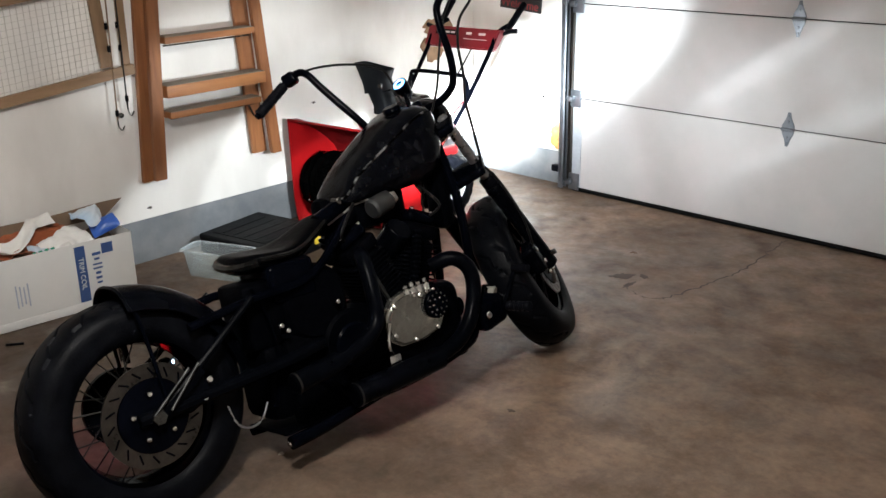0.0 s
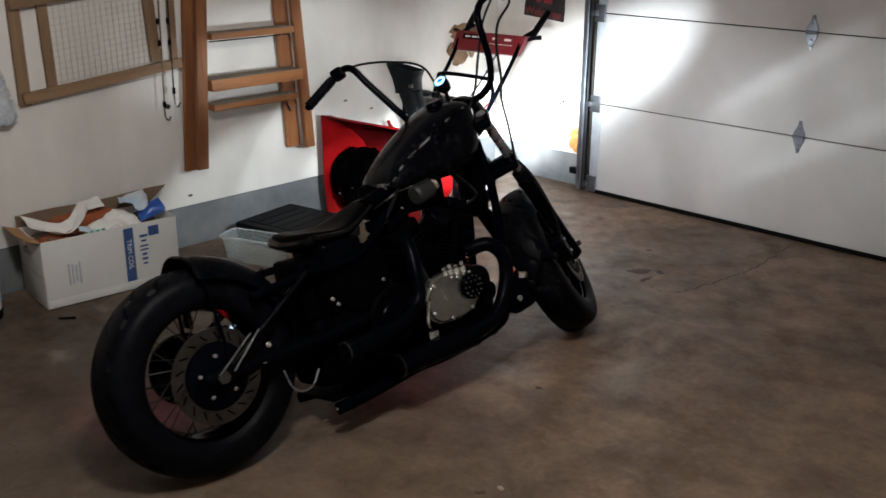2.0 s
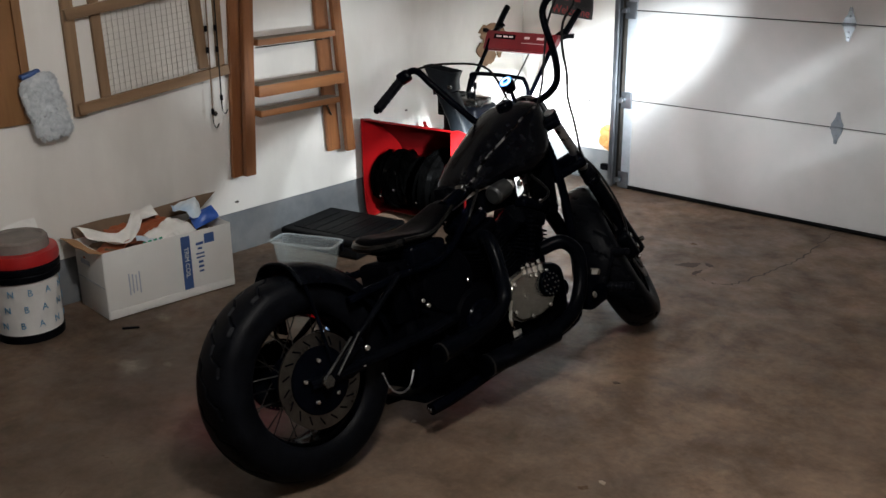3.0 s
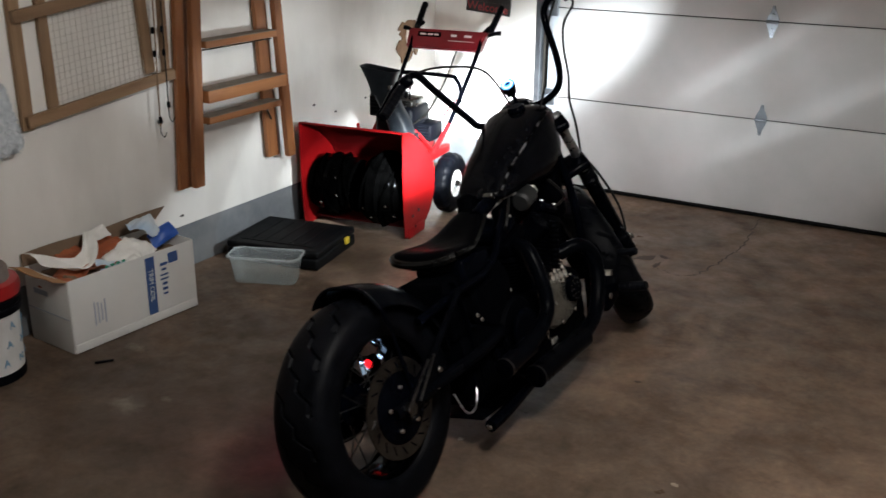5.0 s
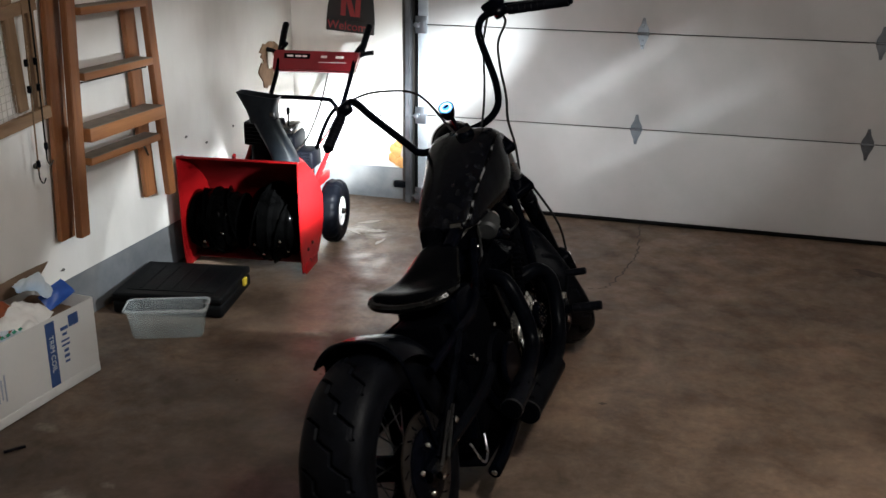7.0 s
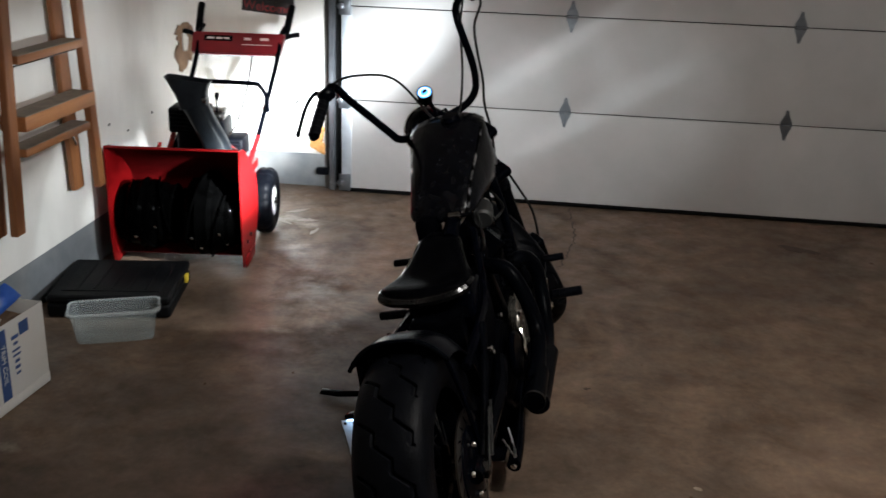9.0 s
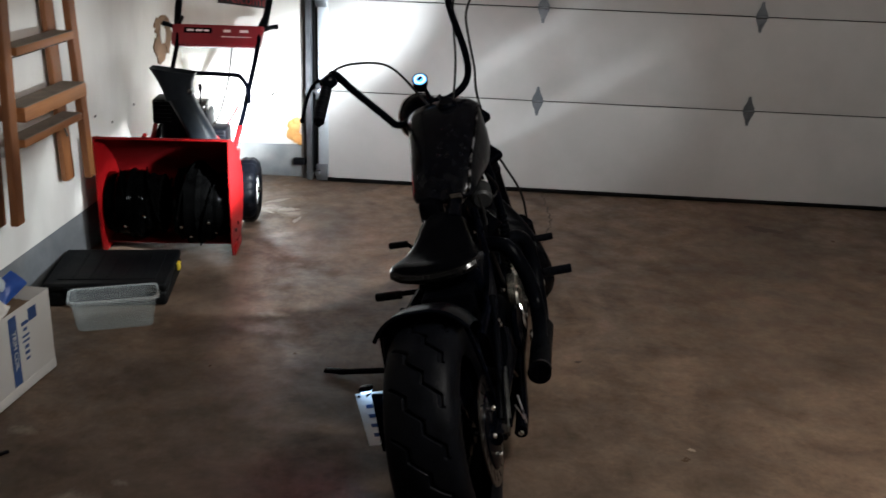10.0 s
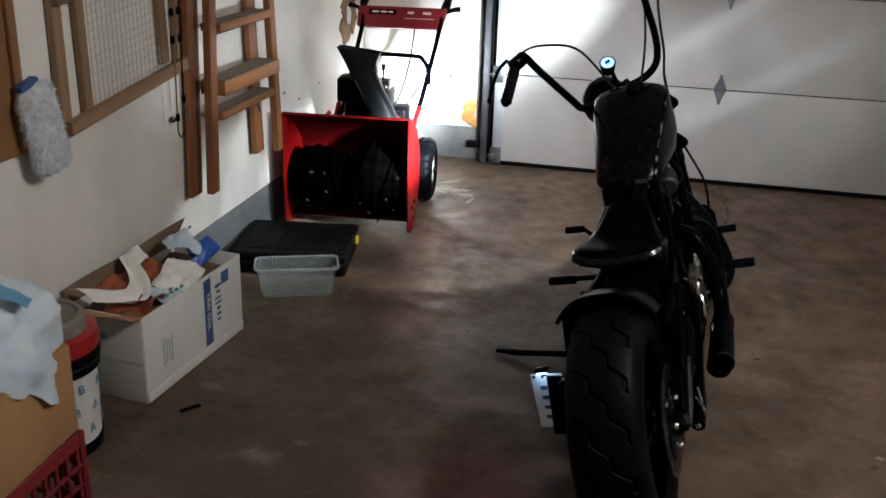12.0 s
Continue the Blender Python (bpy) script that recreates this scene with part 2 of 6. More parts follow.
M_CARTON = mat("white_carton", (0.62, 0.62, 0.60), (0.70, 0.69, 0.67), 6, 0.75, 0, 0.06, 50, stain=(0.48, 0.46, 0.42), sscale=3, samount=0.35)
M_KRAFT = mat("brown_cardboard", (0.30, 0.155, 0.066), (0.38, 0.205, 0.09), 5, 0.8, 0, 0.08, 60, stain=(0.23, 0.12, 0.055), sscale=3, samount=0.3)
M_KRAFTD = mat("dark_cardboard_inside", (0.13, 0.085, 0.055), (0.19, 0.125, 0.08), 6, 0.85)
M_BLUE = mat("blue_print", (0.028, 0.07, 0.20), (0.038, 0.085, 0.24), 20, 0.6)
M_INK = mat("grey_print", (0.30, 0.34, 0.42), (0.36, 0.40, 0.47), 20, 0.7)
M_BLUEP = mat("bright_blue_film", (0.02, 0.08, 0.36), (0.03, 0.11, 0.45), 12, 0.35)
M_GREEN = mat("green_print", (0.02, 0.22, 0.14), (0.03, 0.28, 0.18), 20, 0.6)
M_LBLUE = mat("light_blue_print", (0.09, 0.26, 0.42), (0.12, 0.3, 0.47), 20, 0.5)
M_PAPER = mat("crumpled_paper", (0.70, 0.69, 0.66), (0.82, 0.81, 0.78), 8, 0.8, 0, 0.15, 30)
M_ORANGE = mat("orange_packet", (0.26, 0.062, 0.020), (0.36, 0.098, 0.034), 12, 0.6)
M_BUCKET = mat("white_bucket_wrap", (0.58, 0.57, 0.55), (0.68, 0.67, 0.65), 8, 0.5)
M_LIDG = mat("grey_lid", (0.13, 0.112, 0.10), (0.20, 0.175, 0.155), 10, 0.65, 0, 0.2)
M_LIDR = mat("red_bucket_ring", (0.30, 0.010, 0.011), (0.36, 0.014, 0.014), 10, 0.35)
M_CRATE = mat("red_crate_plastic", (0.16, 0.012, 0.014), (0.22, 0.02, 0.02), 8, 0.5)
M_FUZZ = mat("grey_microfibre", (0.46, 0.50, 0.53), (0.66, 0.69, 0.71), 45, 0.95, 0, 0.6, 80)
M_YEL = mat("yellow_latch", (0.60, 0.43, 0.03), (0.7, 0.5, 0.05), 10, 0.5)
M_FOAM = mat("orange_foam", (0.55, 0.25, 0.07), (0.68, 0.36, 0.13), 25, 0.85, 0, 0.5, 50)
M_TORN = mat("torn_board_paper", (0.20, 0.115, 0.065), (0.30, 0.18, 0.105), 14, 0.9, 0, 0.4, 30)
M_SIGN = mat("black_sign_board", (0.012, 0.011, 0.011), (0.02, 0.018, 0.018), 10, 0.5)
M_SRED = mat("dark_red_print", (0.24, 0.02, 0.025), (0.3, 0.03, 0.03), 14, 0.6)
M_PLATE = mat("number_plate_white", (0.82, 0.84, 0.87), (0.88, 0.90, 0.92), 12, 0.4)
M_MARK = mat("pale_floor_mark", (0.27, 0.225, 0.185), (0.34, 0.29, 0.245), 14, 0.55)
M_CRACK = mat("dark_crack", (0.05, 0.036, 0.028), (0.075, 0.055, 0.042), 20, 0.8)
M_CASE = mat("charcoal_case_plastic", (0.0016, 0.0019, 0.0024), (0.0032, 0.0036, 0.0044), 14, 0.55, 0, 0.3, 120, spec=0.12,
             stain=(0.0085, 0.0085, 0.0085), sscale=4, samount=0.5)
M_DIAL = glow("lit_dial", (0.10, 0.42, 0.95), 1.6)
M_DIALW = glow("dial_white", (0.75, 0.92, 1.0), 2.5)
M_TAIL = glow("tail_lamp_red", (1.0, 0.012, 0.02), 2.2)
M_PLAMP = glow("plate_lamp_glow", (0.45, 0.66, 1.0), 5.0)
M_BULBG = glow("bulb_glass", (1.0, 0.95, 0.88), 6.0)
M_LENS = glow("headlamp_lens", (1.0, 0.98, 0.95), 20.0)


def clear_plastic(name, fac):
    m = bpy.data.materials.new(name)
    m.use_nodes = True
    nt = m.node_tree
    n, l = nt.nodes, nt.links
    bs = n["Principled BSDF"]
    bs.inputs["Base Color"].default_value = (0.84, 0.90, 0.92, 1)
    bs.inputs["Roughness"].default_value = 0.25
    tr = n.new("ShaderNodeBsdfTransparent")
    tr.inputs["Color"].default_value = (0.95, 0.975, 0.98, 1)
    mx = n.new("ShaderNodeMixShader")
    mx.inputs["Fac"].default_value = fac
    l.new(tr.outputs[0], mx.inputs[1])
    l.new(bs.outputs[0], mx.inputs[2])
    l.new(mx.outputs[0], n["Material Output"].inputs["Surface"])
    return m


M_CLEAR = clear_plastic("clear_plastic", 0.11)
M_CLEARR = clear_plastic("clear_plastic_rim", 0.26)
M_BAG = mat("thin_plastic_bag", (0.50, 0.58, 0.66), (0.66, 0.71, 0.75), 5, 0.35, 0, 0.25, 25, stain=(0.20, 0.45, 0.72), sscale=4, samount=0.6)


# ---- building helpers ----
def part(name, bm, material, parent=None, label="", smooth=35):
    """Links a bmesh as one mesh object under a thing or a part."""
    me = bpy.data.meshes.new(name)
    bmesh.ops.recalc_face_normals(bm, faces=bm.faces)
    bm.to_mesh(me)
    bm.free()
    return link(name, me, material, parent, label, smooth)


def link(name, me, material, parent=None, label="", smooth=35):
    me.materials.append(material)
    if smooth:
        me.polygons.foreach_set("use_smooth", [True] * len(me.polygons))
        me.set_sharp_from_angle(angle=radians(smooth))
    ob = new(name, me)
    if parent:
        ob.parent = parent
    if label:
        ob["label"] = label
    return ob


def share(name, ob, m, parent):
    """Another object on the mesh of ob."""
    o = new(name, ob.data)
    o.parent = parent
    o.matrix_basis = m
    return o


def thing(name, m, label, category, group="", kind=""):
    e = new(name)
    e.empty_display_size = 0.05
    e.matrix_basis = m
    return tagged(e, label, category, group, kind)


def box(bm, c, s, m=None, bev=0.0, seg=2):
    r = bmesh.ops.create_cube(bm, size=1.0)
    vs = r["verts"]
    for v in vs:
        v.co = Vector((v.co.x * s[0], v.co.y * s[1], v.co.z * s[2]))
    if bev:
        es = list({e for v in vs for e in v.link_edges})
        b = bmesh.ops.bevel(bm, geom=es, offset=bev, segments=seg, affect="EDGES", profile=0.5)
        vs = list({v for f in b["faces"] for v in f.verts} | {v for v in vs if v.is_valid})
    T = Matrix.Translation(c) @ (m.to_4x4() if m else Matrix())
    for v in vs:
        v.co = T @ v.co
    return vs


def B():
    return bmesh.new()


def onebox(name, c, s, material, parent=None, bev=0.0, m=None, label="", seg=2):
    bm = B()
    box(bm, c, s, m, bev, seg)
    return part(name, bm, material, parent, label)


def spline(pts, n=6):
    """Catmull-Rom through the points."""
    p = [Vector(q) for q in pts]
    if n <= 1 or len(p) < 3:
        return p
    out = []
    for i in range(len(p) - 1):
        a, b, c, d = p[max(i - 1, 0)], p[i], p[i + 1], p[min(i + 2, len(p) - 1)]
        for k in range(n):
            t = k / n
            out.append(0.5 * ((2 * b) + (c - a) * t + (2 * a - 5 * b + 4 * c - d) * t * t + (3 * b - a - 3 * c + d) * t ** 3))
    out.append(p[-1])
    return out


def tube(bm, pts, r, seg=10, n=6, r2=None, cap=True):
    ps = spline(pts, n)
    rings = []
    up = None
    for i, p in enumerate(ps):
        d = (ps[min(i + 1, len(ps) - 1)] - ps[max(i - 1, 0)]).normalized()
        if up is None:
            up = d.orthogonal().normalized()
        up = (up - d * up.dot(d)).normalized()
        sd = d.cross(up)
        k = i / max(1, len(ps) - 1)
        rr = r if r2 is None else r + (r2 - r) * k
        rings.append([bm.verts.new(p + (up * math.cos(a) + sd * math.sin(a)) * rr)
                      for a in (2 * math.pi * j / seg for j in range(seg))])
    for a, b in zip(rings, rings[1:]):
        for j in range(seg):
            bm.faces.new((a[j], a[(j + 1) % seg], b[(j + 1) % seg], b[j]))
    if cap:
        bm.faces.new(rings[0][::-1])
        bm.faces.new(rings[-1])
    return bm


def lathe(bm, prof, seg=32, m=None, closed=False):
    """Turns a profile of (radius, height) about z, then moves it by m."""
    m = m or Matrix()
    rings = []
    for r, h in prof:
        if r < 1e-6:
            rings.append([bm.verts.new(m @ Vector((0, 0, h)))])
        else:
            rings.append([bm.verts.new(m @ Vector((r * math.cos(a), r * math.sin(a), h)))
                          for a in (2 * math.pi * j / seg for j in range(seg))])
    pairs = list(zip(rings, rings[1:])) + ([(rings[-1], rings[0])] if closed else [])
    for a, b in pairs:
        for j in range(seg):
            k = (j + 1) % seg
            if len(a) == 1 and len(b) == 1:
                continue
            if len(a) == 1:
                bm.faces.new((a[0], b[k], b[j]))
            elif len(b) == 1:
                bm.faces.new((a[j], a[k], b[0]))
            else:
                bm.faces.new((a[j], a[k], b[k], b[j]))
    return bm


def drum(bm, a, b, r, seg=20, edge=0.003):
    """A round bar from a to b with softened rims."""
    a, b = Vector(a), Vector(b)
    h = (b - a).length
    q = (b - a).to_track_quat("Z", "Y").to_matrix().to_4x4()
    e = min(edge, r * 0.3, h * 0.3)
    return lathe(bm, [(0, 0), (r - e, 0), (r, e), (r, h - e), (r - e, h), (0, h)], seg, Matrix.Translation(a) @ q)


def loft(bm, rings, caps=True, closed=True):
    vr = [[bm.verts.new(p) for p in ring] for ring in rings]
    n = len(vr[0])
    for a, b in zip(vr, vr[1:]):
        for j in range(n if closed else n - 1):
            k = (j + 1) % n
            bm.faces.new((a[j], a[k], b[k], b[j]))
    if caps and closed:
        bm.faces.new(vr[0][::-1])
        bm.faces.new(vr[-1])
    return bm


def grid(bm, nu, nv, f):
    """A sheet of points f(u, v), u and v from 0 to 1."""
    vs = [[bm.verts.new(f(i / nu, j / nv)) for j in range(nv + 1)] for i in range(nu + 1)]
    for i in range(nu):
        for j in range(nv):
            bm.faces.new((vs[i][j], vs[i + 1][j], vs[i + 1][j + 1], vs[i][j + 1]))
    return bm


def thicken(bm, d):
    bmesh.ops.recalc_face_normals(bm, faces=bm.faces)
    bmesh.ops.solidify(bm, geom=list(bm.faces), thickness=d)
    return bm


def plate(bm, outline, d, m):
    """A flat plate with that outline (x, y), d thick, moved by m."""
    lo = [bm.verts.new(m @ Vector((x, y, 0))) for x, y in outline]
    hi = [bm.verts.new(m @ Vector((x, y, d))) for x, y in outline]
    bm.faces.new(lo[::-1])
    bm.faces.new(hi)
    for i in range(len(lo)):
        k = (i + 1) % len(lo)
        bm.faces.new((lo[i], lo[k], hi[k], hi[i]))
    return bm


def words(name, text, size, m, material, parent, depth=0.0006):
    cu = bpy.data.curves.new(name, "FONT")
    cu.body, cu.size, cu.extrude, cu.align_x, cu.align_y = text, size, depth, "CENTER", "CENTER"
    tmp = bpy.data.objects.new(name, cu)
    scene.collection.objects.link(tmp)
    bpy.context.view_layer.update()
    me = bpy.data.meshes.new_from_object(tmp)
    bpy.data.objects.remove(tmp)
    ob = link(name, me, material, parent, "", 0)
    ob.matrix_basis = m
    return ob


def rot(ax, d):
    return Matrix.Rotation(radians(d), 4, ax)


def bumpy(p, s, a):
    return noise.noise(Vector(p) * s) * a


# ---- the garage ----
XR, YB, ZC, YE = 6.35, -7.6, 2.5, 0.06


def structure(name, bm, material, label):
    return tagged(part(name, bm, material), label, name.split("_")[0], "", "structure")


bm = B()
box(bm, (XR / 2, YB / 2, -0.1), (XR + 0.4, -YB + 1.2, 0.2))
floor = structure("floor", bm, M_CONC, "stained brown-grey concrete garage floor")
bm = B()
box(bm, (XR / 2, YB / 2, ZC + 0.06), (XR + 0.4, -YB + 0.6, 0.12))
structure("ceiling", bm, M_CEIL, "plain off-white ceiling")

# drywall over a low concrete curb
bm = B()
box(bm, (-0.07, YB / 2, (ZC + 0.218) / 2), (0.14, -YB + 0.4, ZC - 0.218), None, 0.003)
wall_left = structure("wall_left", bm, M_WALL, "off-white painted drywall with scuffs")
bm = B()
box(bm, (-0.075, YB / 2, 0.108), (0.13, -YB + 0.4, 0.216), None, 0.004)
structure("curb_left", bm, M_CURB, "low grey painted concrete curb under the drywall")
bm = B()
box(bm, (0.36, YE + 0.07, (ZC + 0.205) / 2), (0.72, 0.14, ZC - 0.205), None, 0.003)
structure("wall_end", bm, M_WALL, "narrow white painted wall beside the garage door")
bm = B()
box(bm, (0.36, YE + 0.075, 0.101), (0.72, 0.13, 0.202), None, 0.004)
structure("curb_end", bm, M_CURB, "grey painted concrete curb beside the garage door")
bm = B()
box(bm, (3.27, YE + 0.07, 2.32), (5.1, 0.14, 0.36))
structure("wall_header", bm, M_WALL, "white painted wall above the garage door")
bm = B()
box(bm, (6.07, YE + 0.07, ZC / 2), (0.56, 0.14, ZC))
structure("wall_end_far", bm, M_WALL, "white painted wall beyond the garage door")
bm = B()
box(bm, (XR + 0.07, YB / 2, ZC / 2), (0.14, -YB + 0.4, ZC))
structure("wall_right", bm, M_WALL, "plain white painted wall")
bm = B()
box(bm, (XR / 2, YB - 0.07, ZC / 2), (XR, 0.14, ZC))
structure("wall_back", bm, M_WALL, "plain white painted wall")

# torn drywall near the corner, and a broken foam patch by the jamb
def ragged(n, rx, rz, seed, k=0.3):
    rnd = random.Random(seed)
    return [((1 + k * (rnd.random() - 0.5) * 2) * rx * math.cos(a), (1 + k * (rnd.random() - 0.5) * 2) * rz * math.sin(a))
            for a in (2 * math.pi * i / n for i in range(n))]


ON_LEFT = Matrix(((0, 0, 1, 0), (1, 0, 0, 0), (0, 1, 0, 0), (0, 0, 0, 1)))     # x along +y, y up, z out of the left wall
ON_END = Matrix(((1, 0, 0, 0), (0, 0, -1, 0), (0, 1, 0, 0), (0, 0, 0, 1)))     # x along +x, y up, z out of the end wall
for (y, z, ry, rz, s) in ((-0.26, 0.935, 0.12, 0.05, 3), (-0.31, 0.82, 0.09, 0.08, 5), (-0.19, 0.87, 0.07, 0.09, 9)):
    bm = plate(B(), ragged(22, ry, rz, s), 0.003 + s * 0.0006, Matrix.Translation((0.0005, y, z)) @ ON_LEFT)
    part("torn_paper", bm, M_TORN, wall_left, "torn brown board paper", 0)
bm = plate(B(), ragged(14, 0.045, 0.055, 12), 0.004, Matrix.Translation((0.006, -0.27, 0.88)) @ ON_LEFT)
part("plaster_core", bm, M_WALL, wall_left, "exposed pale plaster", 0)
bm = B()
for i in range(9):
    rnd = random.Random(40 + i)
    bmesh.ops.create_icosphere(bm, subdivisions=2, radius=0.024 + 0.016 * rnd.random(),
                               matrix=Matrix.Translation((0.655 + 0.06 * rnd.random(), YE - 0.004, 0.235 + 0.13 * rnd.random())))
for v in bm.verts:
    v.co += Vector((bumpy(v.co, 40, 0.012), bumpy(v.co + Vector((5, 0, 0)), 40, 0.012), bumpy(v.co + Vector((0, 7, 0)), 40, 0.012)))
    v.co.y = YE + (v.co.y - YE) * 0.6
tagged(part("foam_patch", bm, M_FOAM), "crumbling orange foam patch at the wall's foot", "foam", "", "structure")
for dx, dz, a in ((0.545, 0.505, 35), (0.57, 0.520, 50)):
    bm = B()
    tube(bm, [(dx, YE + 0.004, dz), (dx + 0.004, YE - 0.018, dz), (dx + 0.018, YE - 0.02, dz + 0.02)], 0.004, 6, 3)
    tagged(part("wall_hook", bm, M_BLKM), "small dark bent hook screwed into the white wall", "hook", "wall hooks")

# floor marks
def blot(name, x, y, rx, ry, seed, material, h=0.0015):
    bm = plate(B(), ragged(18, rx, ry, seed, 0.45), h, Matrix.Translation((x, y, 0.0)) @ rot("Z", seed * 37))
    return part(name, bm, material, floor, "", 0)


for x, y, rx, ry, s in ((0.62, -0.62, 0.09, 0.02, 4), (0.78, -0.60, 0.05, 0.03, 5), (0.68, -0.45, 0.07, 0.02, 6),
                        (0.86, -0.78, 0.05, 0.014, 7), (1.9, -3.0, 0.012, 0.008, 8), (2.6, -2.9, 0.014, 0.009, 9)):
    blot("pale_mark", x, y, rx, ry, s, M_MARK)
for x, y, rx, ry, s in ((1.85, -0.99, 0.05, 0.03, 11), (1.93, -1.06, 0.05, 0.012, 12), (3.4, -0.5, 0.10, 0.04, 14), (2.27, -2.3, 0.011, 0.007, 15),
                        (1.93, -0.93, 0.015, 0.03, 16), (2.0, -2.72, 0.008, 0.02, 17)):
    blot("dark_mark", x, y, rx, ry, s, M_CRACK)
rnd = random.Random(8)
way = spline([(1.95, -1.10, 0), (2.11, -1.126, 0), (2.194, -0.835, 0), (2.229, -0.472, 0), (2.194, -0.134, 0), (2.2, -0.02, 0)], 14)
way = [p + Vector((rnd.uniform(-0.012, 0.012), rnd.uniform(-0.008, 0.008), 0)) for p in way]
bm = B()
prev = None
for i, p in enumerate(way):
    w = 0.0022 + 0.003 * rnd.random()
    cur = (bm.verts.new((p.x - w, p.y, 0.0012)), bm.verts.new((p.x + w, p.y, 0.0012)))
    if prev:
        bm.faces.new((prev[0], prev[1], cur[1], cur[0]))
    prev = cur
part("floor_crack", bm, M_CRACK, floor, "", 0)

# ---- garage door ----
DX0, DX1 = 0.835, 5.705
door = thing("garage_door", pose(0, 0, 0), "closed white sectional steel garage door with flush panels", "garage door", "", "structure")
seams = (0.022, 0.556, 1.090, 1.622, 2.15)
for z0, z1 in zip(seams, seams[1:]):
    bm = B()
    box(bm, ((DX0 + DX1) / 2, 0.022, (z0 + z1) / 2), (DX1 - DX0, 0.044, z1 - z0 - 0.005), None, 0.005, 2)
    part("panel", bm, M_DOOR, door)
for z in seams[1:4]:
    onebox("panel_gasket", ((DX0 + DX1) / 2, 0.026, z), (DX1 - DX0 - 0.01, 0.03, 0.006), M_SEAL, door)
bm = B()
drum(bm, (DX0, 0.006, 0.0125), (DX1, 0.006, 0.0125), 0.0125, 12)
part("bottom_seal", bm, M_SEAL, door, "black rubber bottom seal")
for x in (DX0 + 0.03, DX1 - 0.03):
    for z0, z1 in zip(seams, seams[1:]):
        onebox("end_stile", (x, -0.002, (z0 + z1) / 2), (0.06, 0.006, z1 - z0 - 0.012), M_STILE, door, 0.002, None, "galvanised end stile")
HD = [(-0.007, -0.085), (0.007, -0.085), (0.013, -0.055), (0.030, -0.018), (0.032, 0.018), (0.013, 0.055), (0.007, 0.085),
      (-0.007, 0.085), (-0.013, 0.055), (-0.032, 0.018), (-0.030, -0.018), (-0.013, -0.055)]
bm = plate(B(), HD, 0.005, ON_END)
drum(bm, (-0.034, -0.009, 0), (0.034, -0.009, 0), 0.008, 12)
for z in (-0.068, -0.04, 0.04, 0.068):
    drum(bm, (0, -0.004, z), (0, -0.010, z), 0.006, 8)
hinge = part("hinge", bm, M_GALV, door, "galvanised diamond-shaped hinge")
hinge.matrix_basis = pose(2.13, 0, seams[1])
for z in seams[1:4]:
    for x in (2.13, 3.35, 4.57):
        if not (x == 2.13 and z == seams[1]):
            share("hinge", hinge, pose(x, 0, z), door)["label"] = "galvanised diamond-shaped hinge"
bm = B()
box(bm, (0, -0.010, 0), (0.07, 0.014, 0.10), None, 0.003)
box(bm, (-0.02, -0.03, 0), (0.03, 0.035, 0.03), None, 0.004)
drum(bm, (-0.075, -0.035, 0), (0.0, -0.035, 0), 0.006, 10)
drum(bm, (-0.085, -0.035, 0), (-0.062, -0.035, 0), 0.022, 16)
rb = part("roller_bracket", bm, M_GALV, door, "galvanised roller bracket")
rb.matrix_basis = pose(DX0 + 0.02, 0, seams[1])
for z in (0.06, seams[2], seams[3]):
    share("roller_bracket", rb, pose(DX0 + 0.02, 0, z), door)

track = thing("door_track", pose(0.778, 0, 0), "galvanised vertical track with brackets beside the garage door", "door track", "", "structure")
U = [(-0.006, -0.055), (0.020, -0.055), (0.026, -0.050), (0.026, -0.046), (0.021, -0.050), (-0.002, -0.050), (-0.002, -0.012), (0.022, -0.012),
     (0.026, -0.016), (0.026, -0.012), (0.022, -0.007), (-0.006, -0.007)]
part("rail", plate(B(), U, 2.1, Matrix.Translation((0, 0.0, 0.02))), M_GALV, track)
for z in (0.18, 0.72, 1.26, 1.8):
    bm = B()
    box(bm, (-0.014, 0.015, z), (0.006, 0.08, 0.05), None, 0.002)
    box(bm, (-0.035, 0.052, z), (0.05, 0.006, 0.05), None, 0.002)
    part("bracket", bm, M_GALV, track)
bm = B()
box(bm, (0.7505, 0.088, 1.06), (0.055, 0.10, 2.12), None, 0.003)
structure("jamb_trim", bm, M_JAMB, "dark door jamb board")
bm = B()
box(bm, (0.802, 0.072, 1.06), (0.012, 0.03, 2.12), None, 0.003)
structure("jamb_seal", bm, M_SEAL, "black rubber weather strip")
bm = B()
box(bm, (5.76, 0.088, 1.06), (0.055, 0.10, 2.12), None, 0.003)
structure("jamb_trim_far", bm, M_JAMB, "dark door jamb board")
bm = B()
box(bm, (3.27, 0.25, 1.1), (5.3, 0.05, 2.5))
structure("door_backing", bm, M_JAMB, "dark closure behind the door")

eye = thing("photo_eye", pose(0.715, YE - 0.03, 0.113), "small black photo-eye sensor on a bracket by the jamb", "sensor")
onebox("housing", (0, -0.012, 0), (0.075, 0.035, 0.04), M_BLK, eye, 0.006)
onebox("bracket", (0.0, 0.02, -0.012), (0.03, 0.05, 0.02), M_GALV, eye, 0.002)
bm = B()
drum(bm, (0.0375, -0.012, 0), (0.041, -0.012, 0), 0.011, 14)
part("lens", bm, M_SEAL, eye)

bulb = thing("ceiling_bulb", pose(BULB[0], BULB[1], ZC), "bare round bulb in a white ceiling holder", "ceiling light")
part("holder", lathe(B(), [(0, -0.002), (0.06, -0.002), (0.055, -0.03), (0.03, -0.06), (0, -0.06)], 24), M_CEIL, bulb)
